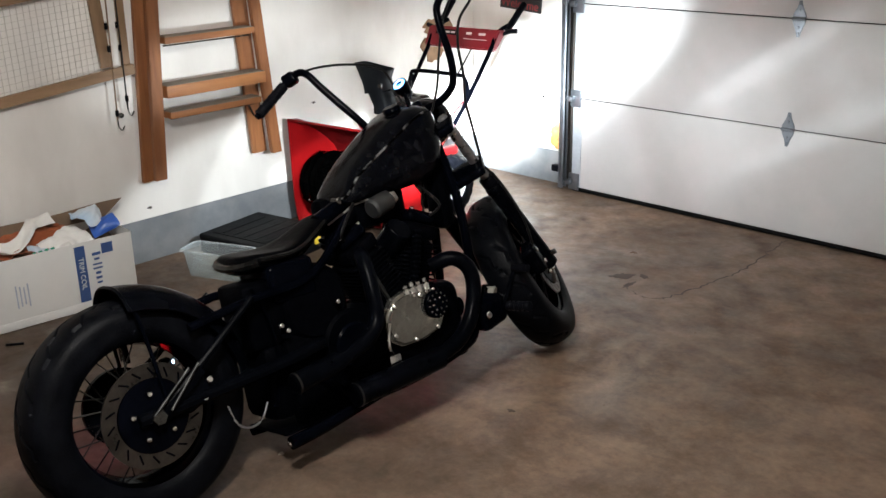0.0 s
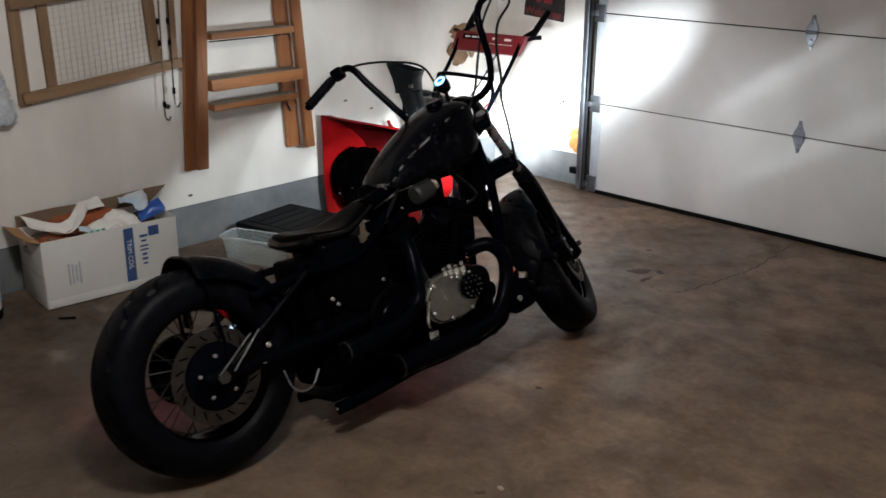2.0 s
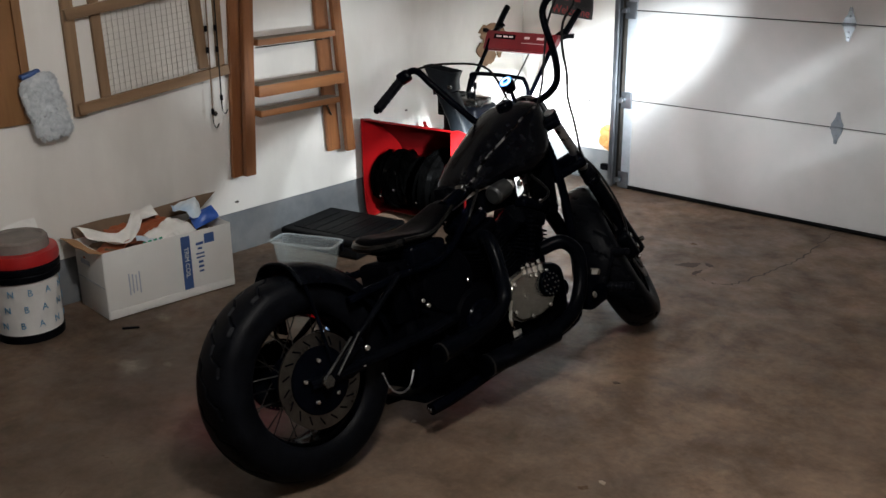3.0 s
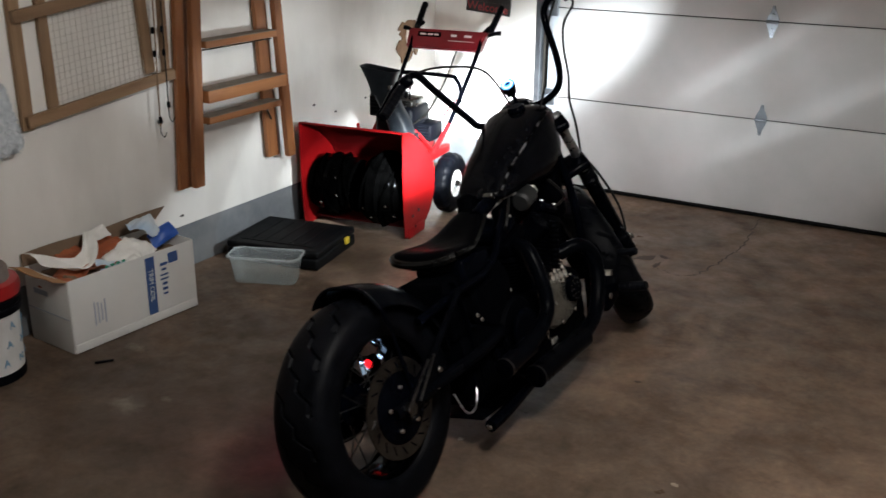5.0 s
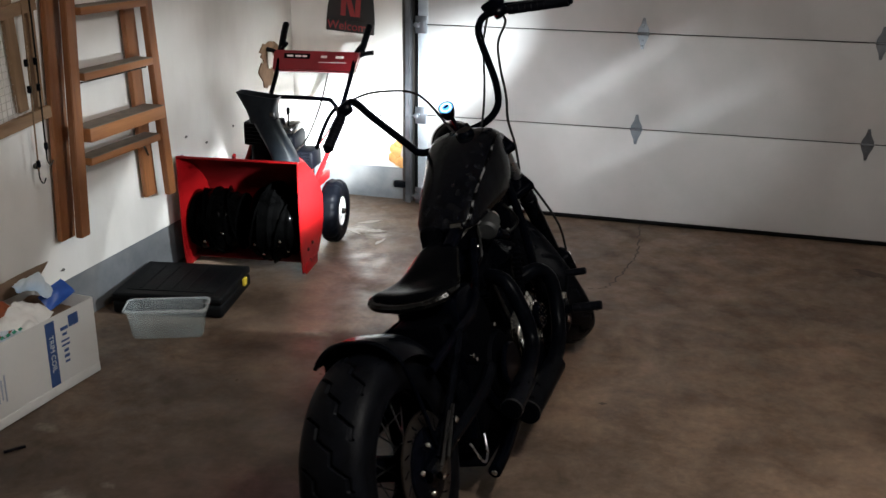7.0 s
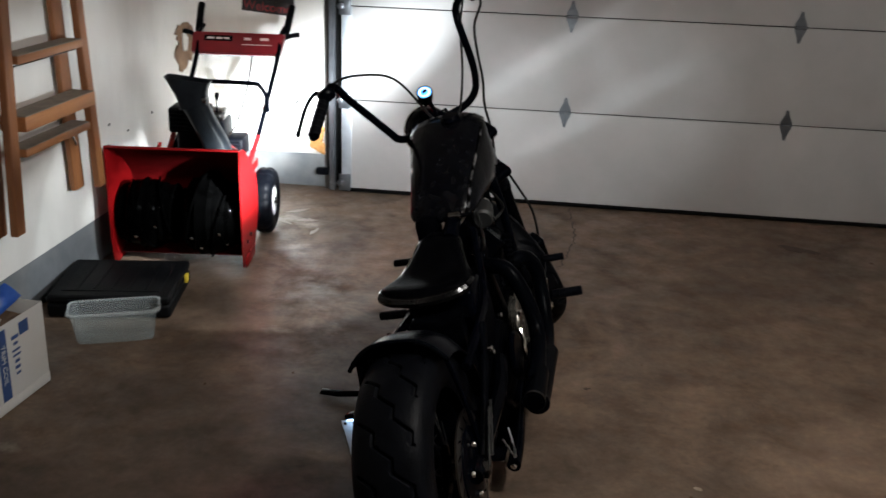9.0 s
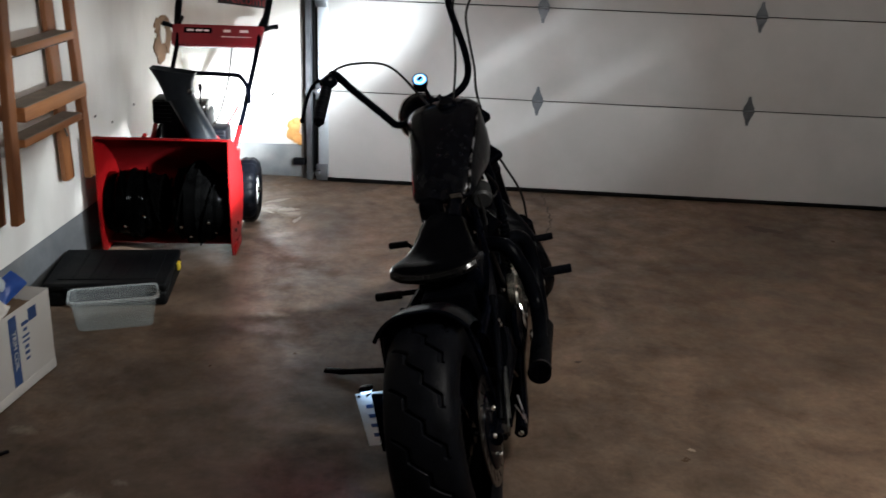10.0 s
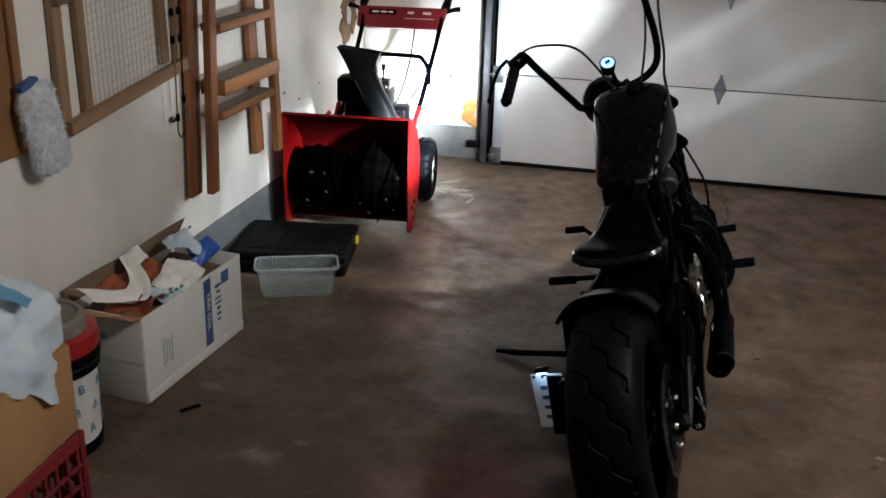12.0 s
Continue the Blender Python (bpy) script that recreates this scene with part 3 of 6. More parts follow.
part("glass", lathe(B(), [(0.02, -0.061), (0.03, -0.09), (0.033, -0.11), (0.025, -0.135), (0, -0.145)], 20), M_BULBG, bulb)

# ---- welcome sign on the end wall ----
sign = thing("welcome_sign", pose(0.395, YE, 1.135) @ rot("Y", 4.5), "black hanging sign with a red letter emblem and the word Welcome", "sign")
o = [(-0.152, -0.115), (0.152, -0.115), (0.152, -0.045), (0.146, 0.02), (0.135, 0.09), (0.11, 0.13), (-0.10, 0.13), (-0.135, 0.10), (-0.148, 0.03), (-0.152, -0.04)]
bm = plate(B(), o, 0.014, ON_END)
part("board", bm, M_SIGN, sign)
onebox("lower_strip", (0, -0.0165, -0.080), (0.30, 0.004, 0.066), M_SIGN, sign, 0.001)
words("lettering", "Welcome", 0.072, Matrix.Translation((0.0, -0.020, -0.08)) @ ON_END, M_SRED, sign)
bm = B()
for pts in ([(-0.062, -0.02), (-0.03, -0.02), (-0.03, 0.085), (-0.062, 0.085)], [(0.03, -0.02), (0.062, -0.02), (0.062, 0.085), (0.03, 0.085)],
            [(-0.034, 0.085), (-0.002, 0.085), (0.034, -0.02), (0.002, -0.02)]):
    plate(bm, pts, 0.003 if pts[0][0] != -0.034 else 0.004, Matrix.Translation((0, -0.0145, 0)) @ ON_END)
part("emblem", bm, M_SRED, sign, "dark red emblem", 0)

# ---- stepladder folded against the left wall ----
ladder = thing("stepladder", pose(0, -1.93, 0), "folded wooden stepladder hanging on the white wall", "ladder")


def rail(name, x, y0, z0, y1, z1, wy, wx):
    bm = B()
    a, b = Vector((x, y0, z0)), Vector((x, y1, z1))
    lo = [(-wx / 2, -wy / 2), (wx / 2, -wy / 2), (wx / 2, wy / 2), (-wx / 2, wy / 2)]
    loft(bm, [[a + Vector((u, v, 0)) for u, v in lo], [b + Vector((u, v, 0)) for u, v in lo]])
    bmesh.ops.bevel(bm, geom=list(bm.edges), offset=0.003, segments=2, affect="EDGES")
    return part(name, bm, M_LADDER, ladder)


rail("back_rail", 0.030, -2.290 + 1.93, 0.408, -2.185 + 1.93, 2.05, 0.090, 0.024)
rail("back_rail", 0.030, -1.655 + 1.93, 0.427, -1.765 + 1.93, 2.05, 0.086, 0.024)
rail("front_rail", 0.108, -2.285 + 1.93, 0.425, -2.180 + 1.93, 2.05, 0.060, 0.030)
rail("front_rail", 0.108, -1.605 + 1.93, 0.430, -1.745 + 1.93, 2.05, 0.058, 0.030)
for z, tilt, w in ((0.72, 0, 0.52), (0.835, 0, 0.56), (1.065, 0, 0.50), (1.32, 0, 0.46), (1.58, 0, 0.43), (1.84, 0, 0.40)):
    big = z == 0.835
    y = -1.945 + 1.93
    st = onebox("step", (0.088 if not big else 0.100, y, z), (0.085 if not big else 0.105, w, 0.030 if not big else 0.055), M_STEP, ladder, 0.003)
    onebox("worn_top", (0.088 if not big else 0.100, y, z + (0.0165 if not big else 0.029)), (0.080 if not big else 0.100, w - 0.01, 0.003), M_TREAD, st)
for z in (0.70, 1.04):
    bm = B()
    tube(bm, [(0.10, -2.19 + 1.93, z), (0.10, -1.71 + 1.93, z)], 0.0035, 6, 1)
    part("tie_rod", bm, M_STEEL, ladder)
bm = B()
tube(bm, [(0.055, -1.72 + 1.93, 0.70), (0.06, -1.69 + 1.93, 0.63)], 0.005, 6, 1)
part("brace", bm, M_STEEL, ladder)
bm = B()
tube(bm, [(0.0, 0, 2.03), (0.14, 0, 2.03), (0.15, 0, 2.06)], 0.006, 8, 3)
tagged(part("wall_bracket", bm, M_STEEL), "steel bracket on the white wall carrying the stepladder", "bracket")
bpy.data.objects["wall_bracket"].location = (0, -1.965, 0)

# ---- wooden frame with wire mesh ----
fr = thing("mesh_frame", pose(0.0, -2.73, 1.1), "old wooden frame with wire mesh hanging on the white wall", "frame")


def slat(name, y0, z0, y1, z1, w, d, x, material):
    a, b = Vector((x, y0 + 2.73, z0 - 1.1)), Vector((x, y1 + 2.73, z1 - 1.1))
    t = (b - a).normalized()
    s = Vector((0, -t.z, t.y)) * (w / 2)
    e = Vector((d / 2, 0, 0))
    bm = loft(B(), [[p - s - e, p - s + e, p + s + e, p + s - e] for p in (a, b)])
    bmesh.ops.bevel(bm, geom=list(bm.edges), offset=0.002, segments=2, affect="EDGES")
    return part(name, bm, material, fr)


slat("stile", -3.085, 0.835, -3.085, 1.75, 0.052, 0.022, 0.016, M_FRAME)
slat("stile", -2.955, 0.890, -2.965, 1.42, 0.045, 0.020, 0.016, M_FRAME)
slat("stile", -2.438, 0.965, -2.485, 1.75, 0.055, 0.020, 0.016, M_FRAME)
slat("stile", -2.340, 0.940, -2.335, 1.75, 0.036, 0.022, 0.016, M_FRAME)
slat("lower_rail", -3.10, 0.868, -2.315, 0.948, 0.046, 0.022, 0.039, M_FRAMEH)
slat("upper_rail", -3.11, 1.265, -2.33, 1.36, 0.046, 0.022, 0.039, M_FRAMEH)
bm = B()
for i in range(15):
    z = 0.935 + i * 0.0275
    tube(bm, [(0.014, -2.945 + 2.73, z - 1.1 - 0.02), (0.014 + 0.002 * math.sin(i), -2.70 + 2.73, z - 1.1 + 0.006), (0.014, -2.46 + 2.73, z - 1.1 + 0.03)], 0.0013, 4, 2)
for i in range(18):
    y = -2.935 + i * 0.0275
    tube(bm, [(0.017, y + 2.73, 0.90 + i * 0.003 - 1.1), (0.017, y + 2.73 - 0.006, 1.32 - 1.1)], 0.0013, 4, 1)
part("wire_mesh", bm, M_WIRE, fr, "pale wire mesh")

# ---- elastic cords hanging beside the frame ----
for y0, y1, z1, s in ((-2.385, -2.375, 0.79, 0), (-2.43, -2.432, 0.73, 1)):
    cord = thing("bungee_cord", pose(0.05, y0, 1.9), "thin dark bungee cord with hooks hanging on the wall", "cord", "bungee cords")
    bm = tube(B(), [(0, 0, 0), (0.004, 0.012, -0.5), (0.0, y1 - y0, z1 - 1.9)], 0.0035, 7, 6)
    part("elastic", bm, M_CABLE if s == 0 else M_FRAME, cord)
    for k, z in enumerate((1.15, 1.05, z1 + 0.03)):
        q = (1.9 - z) / (1.9 - z1)
        bm = drum(B(), (0.002, (y1 - y0) * q, z - 1.9 + 0.014), (0.002, (y1 - y0) * q, z - 1.9 - 0.014), 0.008, 10)
        part("bead", bm, M_BLK, cord)
    e = (0.0, y1 - y0, z1 - 1.9)
    bm = tube(B(), [e, (e[0], e[1] + 0.002, e[2] - 0.03), (e[0] + 0.006, e[1] + 0.012, e[2] - 0.05), (e[0] + 0.01, e[1] + 0.024, e[2] - 0.03)], 0.003, 7, 5)
    part("end_hook", bm, M_STEEL, cord)

# ---- brown board and duster ----
bd = thing("hardboard_panel", pose(0, -3.55, 1.4), "brown hardboard panel fixed on the white wall", "board")
onebox("sheet", (0.012, 0, 0), (0.014, 0.53, 1.12), M_BOARD, bd, 0.002)
onebox("batten", (0.026, 0.245, 0.0), (0.014, 0.035, 1.10), M_BOARD, bd, 0.002)

dst = thing("fluffy_duster", pose(0.055, -3.25, 0.905) @ rot("X", 14), "grey microfibre duster head hanging on the brown board", "duster")
rnd = random.Random(3)
bm = B()


def pad(u, v):
    a, z = 2 * math.pi * v, -0.145 + 0.29 * u
    e = (1 - abs(2 * u - 1) ** 9) ** 0.5 if 0 < u < 1 else 0.0
    p = Vector((0.034 * e * math.cos(a), 0.082 * e * math.sin(a), z))
    return p * (1 + 0.08 * noise.noise(p * 30)) + Vector((bumpy(p, 70, 0.006), bumpy(p + Vector((9, 0, 0)), 70, 0.006), 0))


grid(bm, 40, 40, pad)
bmesh.ops.remove_doubles(bm, verts=bm.verts, dist=0.0005)
part("fluffy_head", bm, M_FUZZ, dst)
bm = B()
for i in range(1500):
    u, a = rnd.uniform(0.02, 0.98), rnd.uniform(0, 2 * math.pi)
    p = pad(u, a / (2 * math.pi))
    nrm = Vector((p.x / 0.034 ** 2, p.y / 0.082 ** 2, 0)).normalized()
    q = p + nrm * rnd.uniform(0.006, 0.014) + Vector((0, 0, -rnd.uniform(0.0, 0.010)))
    s = Vector((0, 0, 1)).cross(nrm).normalized() * 0.0022
    bm.faces.new([bm.verts.new(p - s), bm.verts.new(p + s), bm.verts.new(q)])
o = part("fleece", bm, M_FUZZ, dst, "", 0)
o["kind"] = "stuff"
onebox("handle", (-0.006, -0.012, 0.148), (0.030, 0.085, 0.020), M_BLUE, dst, 0.006, None, "dark blue plastic handle end")
bm = B()
lathe(bm, [(0, 0), (0.012, 0.0), (0.012, 0.012), (0.006, 0.018), (0, 0.018)], 14, Matrix.Translation((0.0, -2.389, 0.738)) @ ON_LEFT)
tagged(part("screw_hook", bm, M_STEEL), "small dull screw hook in the white wall", "hook")
for y, z in ((-2.30, 0.27), (-2.80, 0.33), (-1.25, 0.62), (-1.05, 0.55), (-0.75, 0.58), (-1.30, 0.47)):
    bm = plate(B(), ragged(10, 0.012, 0.006, int(z * 100), 0.4), 0.0012, Matrix.Translation((0, y, z)) @ ON_LEFT)
    part("scuff", bm, M_JAMB, wall_left, "", 0)

# ---- white carton with rubbish ----
ctn = thing("white_carton", pose(0.19, -2.90, 0) @ rot("Z", -5), "open white cardboard carton with blue print full of packaging", "cardboard box")
cw, cl, ch, ct = 0.28, 0.62, 0.305, 0.004
onebox("base", (0, 0, 0.004), (cw, cl, 0.006), M_CARTON, ctn)
onebox("side", (cw / 2, 0, ch / 2 + 0.002), (ct, cl, ch), M_CARTON, ctn, 0.0015)
onebox("side", (-cw / 2, 0, ch / 2 + 0.002), (ct, cl, ch), M_CARTON, ctn, 0.0015)
onebox("end_panel", (0, -cl / 2, ch / 2 + 0.002), (cw - ct, ct, ch), M_CARTON, ctn, 0.0015)
onebox("end_panel", (0, cl / 2, ch / 2 + 0.002), (cw - ct, ct, ch), M_CARTON, ctn, 0.0015)
onebox("tuck_flap", (cw / 2 + 0.004, 0, 0.022), (0.003, cl - 0.004, 0.036), M_CARTON, ctn, 0.001)
onebox("fold_line", (0, -cl / 2 - 0.0025, 0.145), (cw - 0.01, 0.002, 0.003), M_INK, ctn)
bm = grid(B(), 14, 3, lambda u, v: Vector((-cw / 2 - 0.002 - 0.010 * v, -cl / 2 + (cl + 0.10) * u * (0.86 + 0.14 * v), ch + v * (0.050 + 0.020 * u + 0.004 * math.sin(u * 9)))))
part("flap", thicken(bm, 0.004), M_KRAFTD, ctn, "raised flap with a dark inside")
bm = grid(B(), 8, 3, lambda u, v: Vector((-cw / 2 + cw * u, -cl / 2 - 0.06 * v, ch + 0.02 * v + 0.004 * math.sin(9 * u))))
part("flap", thicken(bm, 0.004), M_KRAFT, ctn)
onebox("blue_band", (cw / 2 + 0.003, 0.075, 0.168), (0.0015, 0.045, 0.25), M_BLUE, ctn)
words("lettering", "TRIM COIL", 0.030, Matrix.Translation((cw / 2 + 0.0042, 0.075, 0.17)) @ ON_LEFT @ rot("Z", -90), M_CARTON, ctn)
bm = B()
box(bm, (cw / 2 + 0.003, 0.195, 0.262), (0.0015, 0.05, 0.045))
part("logo_mark", bm, M_BLUE, ctn, "", 0)
rnd = random.Random(5)
for i, (z, w, h) in enumerate(((0.245, 0.05, 0.018), (0.222, 0.03, 0.014), (0.198, 0.055, 0.010), (0.180, 0.055, 0.010), (0.158, 0.03, 0.016), (0.136, 0.035, 0.016), (0.114, 0.03, 0.012))):
    onebox("print_bar", (cw / 2 + 0.003, 0.145, z), (0.0015, w * 0.75, h * 0.7), M_BLUE, ctn)
for i in range(4):
    onebox("print_bar", (cw / 2 + 0.003, -0.205 + i * 0.016, 0.14), (0.0012, 0.006, 0.10 - 0.012 * (i % 3)), M_INK, ctn)
onebox("print_bar", (-0.04, -cl / 2 - 0.0028, 0.225), (0.09, 0.0012, 0.022), M_INK, ctn)


def crumple(name, material, c, sx, sy, amp, seed, label, tilt=(0, 0, 0), category="paper", n=22, mid=0.0):
    of = Vector((seed * 3.1, seed * 1.7, seed))

    def f(u, v):
        x, y = (u - 0.5) * sx, (v - 0.5) * sy
        p = Vector((x, y, 0))
        z = amp * (noise.noise(p * 11 + of) + 0.5 * abs(noise.noise(p * 26 + of))) + mid * math.cos(math.pi * (u - 0.5)) * math.cos(math.pi * (v - 0.5))
        return Vector((x + 0.3 * amp * noise.noise(p * 14 + of * 2), y + 0.3 * amp * noise.noise(p * 14 - of), z))
    bm = thicken(grid(B(), n, n, f), 0.0015)
    ob = part(name, bm, material, None, "", 50)
    ob.matrix_basis = pose(c[0], c[1], c[2], *tilt)
    return tagged(ob, label, category) if label else ob


crumple("brown_wrapping", M_ORANGE, (0.185, -3.07, 0.268), 0.18, 0.26, 0.040, 2, "crumpled orange-brown wrapping in the white carton", (4, -6, 8), "packaging")
crumple("orange_wrapping", M_ORANGE, (0.125, -2.93, 0.300), 0.15, 0.30, 0.040, 5, "crumpled orange-brown wrapping behind white paper", (0, 22, 0), "packaging")


def strip(u, v):
    """A sheet that sags in its middle and curls up at both ends."""
    x = 0.085 + 0.11 * math.sin(math.pi * min(1, u * 1.3)) + 0.085 * (v - 0.5) * (1 - 0.4 * u)
    z = 0.350 - 0.052 * math.sin(math.pi * min(1, u * 1.35)) ** 1.5 + 0.022 * u + 0.008 * noise.noise(Vector((u * 7, v * 4, 1)))
    return Vector((x, -3.20 + 0.36 * u + 0.02 * v, z - 0.030 * (v - 0.5) + 0.012 * math.sin(v * 5 + u * 6)))


ps = part("paper_strip", thicken(grid(B(), 40, 12, strip), 0.0012), M_PAPER, None, "", 60)
tagged(ps, "long curled strip of white paper lying in the carton", "paper")
crumple("paper_bag", M_PAPER, (0.235, -2.845, 0.290), 0.12, 0.20, 0.045, 6, "crumpled white paper bag in the carton", (14, 22, 10), "packaging", 24, 0.02)
crumple("clear_wrap", M_BAG, (0.245, -2.945, 0.275), 0.10, 0.12, 0.03, 16, "crumpled clear plastic in the carton", (6, 20, -12), "packaging", 20, 0.015)
for k in range(4):
    bar_print = onebox("green_print", (0, 0, 0), (0.010, 0.016, 0.001), M_GREEN, None)
    bar_print.parent = bpy.data.objects["clear_wrap"]
    bar_print.matrix_basis = pose(0.030, -0.045 + 0.025 * k, 0.034, 0, 18, 12)
crumple("plastic_wrap", M_BAG, (0.17, -2.70, 0.345), 0.14, 0.13, 0.05, 8, "crumpled white and blue plastic wrap in the carton", (-25, 15, 20), "packaging", 24, 0.05)
crumple("blue_packet", M_BLUEP, (0.245, -2.665, 0.325), 0.07, 0.12, 0.02, 9, "bright blue packet standing in the carton", (35, 50, 10), "packaging", 12, 0.02)
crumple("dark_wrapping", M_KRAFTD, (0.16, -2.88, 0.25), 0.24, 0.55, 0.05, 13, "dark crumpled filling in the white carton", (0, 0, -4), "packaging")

# ---- bucket ----
bk = thing("plastic_bucket", pose(0.155, -3.50, 0) @ Matrix.Diagonal((0.98, 0.98, 1.07, 1)), "white wrapped bucket with black rim, red ring and grey lid", "bucket")
part("body", lathe(B(), [(0, 0), (0.128, 0), (0.133, 0.004), (0.140, 0.28), (0.14, 0.285), (0, 0.285)], 40), M_BUCKET, bk)
part("base_rim", lathe(B(), [(0.131, 0.0), (0.137, 0.001), (0.139, 0.032), (0.134, 0.034)], 40), M_BLK, bk, "black base rim")
part("black_collar", lathe(B(), [(0.139, 0.245), (0.150, 0.248), (0.152, 0.27), (0.148, 0.275), (0.154, 0.282), (0.154, 0.30), (0.148, 0.305), (0.139, 0.306)], 40), M_BLK, bk)
part("red_ring", lathe(B(), [(0.138, 0.306), (0.153, 0.307), (0.156, 0.330), (0.150, 0.352), (0.122, 0.356), (0.116, 0.352)], 40), M_LIDR, bk, "red ring")
part("lid", lathe(B(), [(0.117, 0.350), (0.122, 0.357), (0.119, 0.392), (0.112, 0.400), (0.100, 0.401), (0.095, 0.393), (0, 0.391)], 40), M_LIDG, bk, "grey dusty lid")
for j, z in enumerate((0.075, 0.14, 0.205)):
    for i in range(8):
        a = radians(-128 + i * 31 + j * 9)
        q = 0.1372 + 0.0265 * z - 0.0005
        m = Matrix.Translation((q * math.cos(a), q * math.sin(a), z)) @ rot("Z", math.degrees(a)) @ ON_LEFT
        words("print_letter", "BAN"[i % 3], 0.038, m, M_LBLUE, bk, 0.0008)

# ---- milk crate, cardboard box and bag ----
cr = thing("milk_crate", pose(0.305, -3.98, 0), "dark red plastic milk crate standing on the floor", "crate")
cs, chh = 0.33, 0.28
for sx, sy, w, axis in ((1, 0, cs, "y"), (-1, 0, cs, "y"), (0, 1, cs, "x"), (0, -1, cs, "x")):
    def bar(c, s, nm="slat", up=None):
        if axis == "y":
            return onebox(nm, (sx * (cs / 2 - 0.006), c[0], c[1]), (0.012, s[0], s[1]), M_CRATE, up or cr, 0.002, None, "", 1)
        return onebox(nm, (c[0], sy * (cs / 2 - 0.006), c[1]), (s[0], 0.012, s[1]), M_CRATE, up or cr, 0.002, None, "", 1)

    low = bar((0, 0.015), (cs - 0.026, 0.03), "side_rail")
    bar((0, chh - 0.02), (cs - 0.026, 0.04), "top_rail")
    for i in range(7):
        bar((-0.135 + i * 0.045, chh / 2), (0.012, chh - 0.07), "slat", low)
    for i in range(3):
        bar((0, 0.075 + i * 0.055), (cs - 0.03, 0.0118), "cross_slat", low)
for sx in (1, -1):
    for sy in (1, -1):
        onebox("corner_post", (sx * (cs / 2 - 0.008), sy * (cs / 2 - 0.008), chh / 2), (0.022, 0.022, chh), M_CRATE, cr, 0.004)
onebox("bottom", (0, 0, 0.008), (cs - 0.03, cs - 0.03, 0.012), M_CRATE, cr)
kb = thing("cardboard_box", pose(0.295, -4.00, chh + 0.001) @ rot("Z", 2), "brown cardboard box standing on the red crate", "cardboard box")
onebox("body", (0, 0, 0.12), (0.34, 0.36, 0.24), M_KRAFT, kb, 0.003)
onebox("flap", (0.08, 0, 0.243), (0.17, 0.355, 0.004), M_KRAFT, kb)
onebox("flap", (-0.09, 0, 0.245), (0.17, 0.355, 0.004), M_KRAFT, kb, 0, rot("Y", 3))
bm = B()


def bag(u, v):
    a, t = 2 * math.pi * v, u
    r = 0.162 * math.sin(min(1, t * 1.1) * math.pi * 0.56) ** 0.7 if t > 0 else 0.0
    p = Vector((r * math.cos(a) * 0.85, r * math.sin(a) * 1.05, 0.135 * math.cos(t * math.pi * 0.62) - 0.02))
    hang = max(0.0, t - 0.75) * 0.50 * (0.5 + 0.5 * math.cos(a - 0.55)) ** 6
    p.z -= hang
    p += p.normalized() * (0.05 * noise.noise(p * 9) + 0.022 * abs(noise.noise(p * 24)))
    return p


grid(bm, 30, 56, bag)
bmesh.ops.remove_doubles(bm, verts=bm.verts, dist=0.0005)
bg = part("plastic_bag", bm, M_BAG, None, "", 60)
bg.matrix_basis = pose(0.345, -3.965, 0.595)
pr = crumple("print_patch", M_LBLUE, (0, 0, 0), 0.09, 0.05, 0.012, 31, "", (0, 0, 0), "", 10)
pr.parent = bg
pr.matrix_basis = pose(0.085, 0.0, 0.118, 0, 32, 20)
tagged(bg, "crumpled pale blue and white plastic bag on the cardboard box", "bag")
crumple("yellow_packet", M_YEL, (0.45, -4.03, 0.54), 0.06, 0.08, 0.015, 21, "small yellow packet beside the plastic bag", (20, 40, 0), "packaging", 10)
crumple("white_scrap", M_PAPER, (0.045, -3.44, 0.41), 0.07, 0.15, 0.02, 15, "white paper scrap leaning on the wall", (25, 60, 4), "paper", 14)
lean = onebox("white_board", (0, 0, 0.20), (0.015, 0.55, 0.40), M_CARTON, None, 0.002)
lean.matrix_basis = pose(0.035, -3.62, 0.0, 0, -3.5, 0)
tagged(lean, "white board leaning on the wall behind the bucket", "board")
st = onebox("dark_stick", (0, 0, 0.004), (0.07, 0.012, 0.008), M_BLK, None, 0.002)
st.matrix_basis = pose(0.445, -3.208, 0.0, 0, 0, 52)
tagged(st, "short dark stick lying on the concrete", "stick")

# ---- flat tool case ----
cs2 = thing("tool_case", pose(0.285, -1.84, 0) @ rot("Z", 10), "flat charcoal plastic tool case lying on the floor", "case")
bm = B()
box(bm, (0, 0, 0.033), (0.50, 0.43, 0.06), None, 0.014, 3)
part("lower_shell", bm, M_CASE, cs2)
bm = B()
box(bm, (0, 0, 0.083), (0.50, 0.43, 0.036), None, 0.012, 3)
ld = part("lid", bm, M_CASE, cs2)
onebox("raised_panel", (0.0, 0.0, 0.102), (0.40, 0.33, 0.006), M_CASE, ld, 0.002)
for i in range(5):
    onebox("rib", (-0.14 + i * 0.07, 0, 0.106), (0.014, 0.30, 0.003), M_CASE, ld, 0.002)
for x in (-0.14, 0.14):
    onebox("latch", (x, -0.219, 0.062), (0.05, 0.012, 0.045), M_BLK, cs2, 0.003)
onebox("handle", (0, -0.225, 0.055), (0.13, 0.022, 0.02), M_BLK, cs2, 0.006)
onebox("yellow_latch", (0.256, 0.10, 0.062), (0.014, 0.04, 0.035), M_YEL, cs2, 0.004, None, "yellow latch")

# ---- clear plastic bin ----
BY = 22
bn = thing("plastic_bin", pose(0.429, -2.217, 0) @ rot("Z", BY), "empty clear plastic storage bin on the floor", "bin")


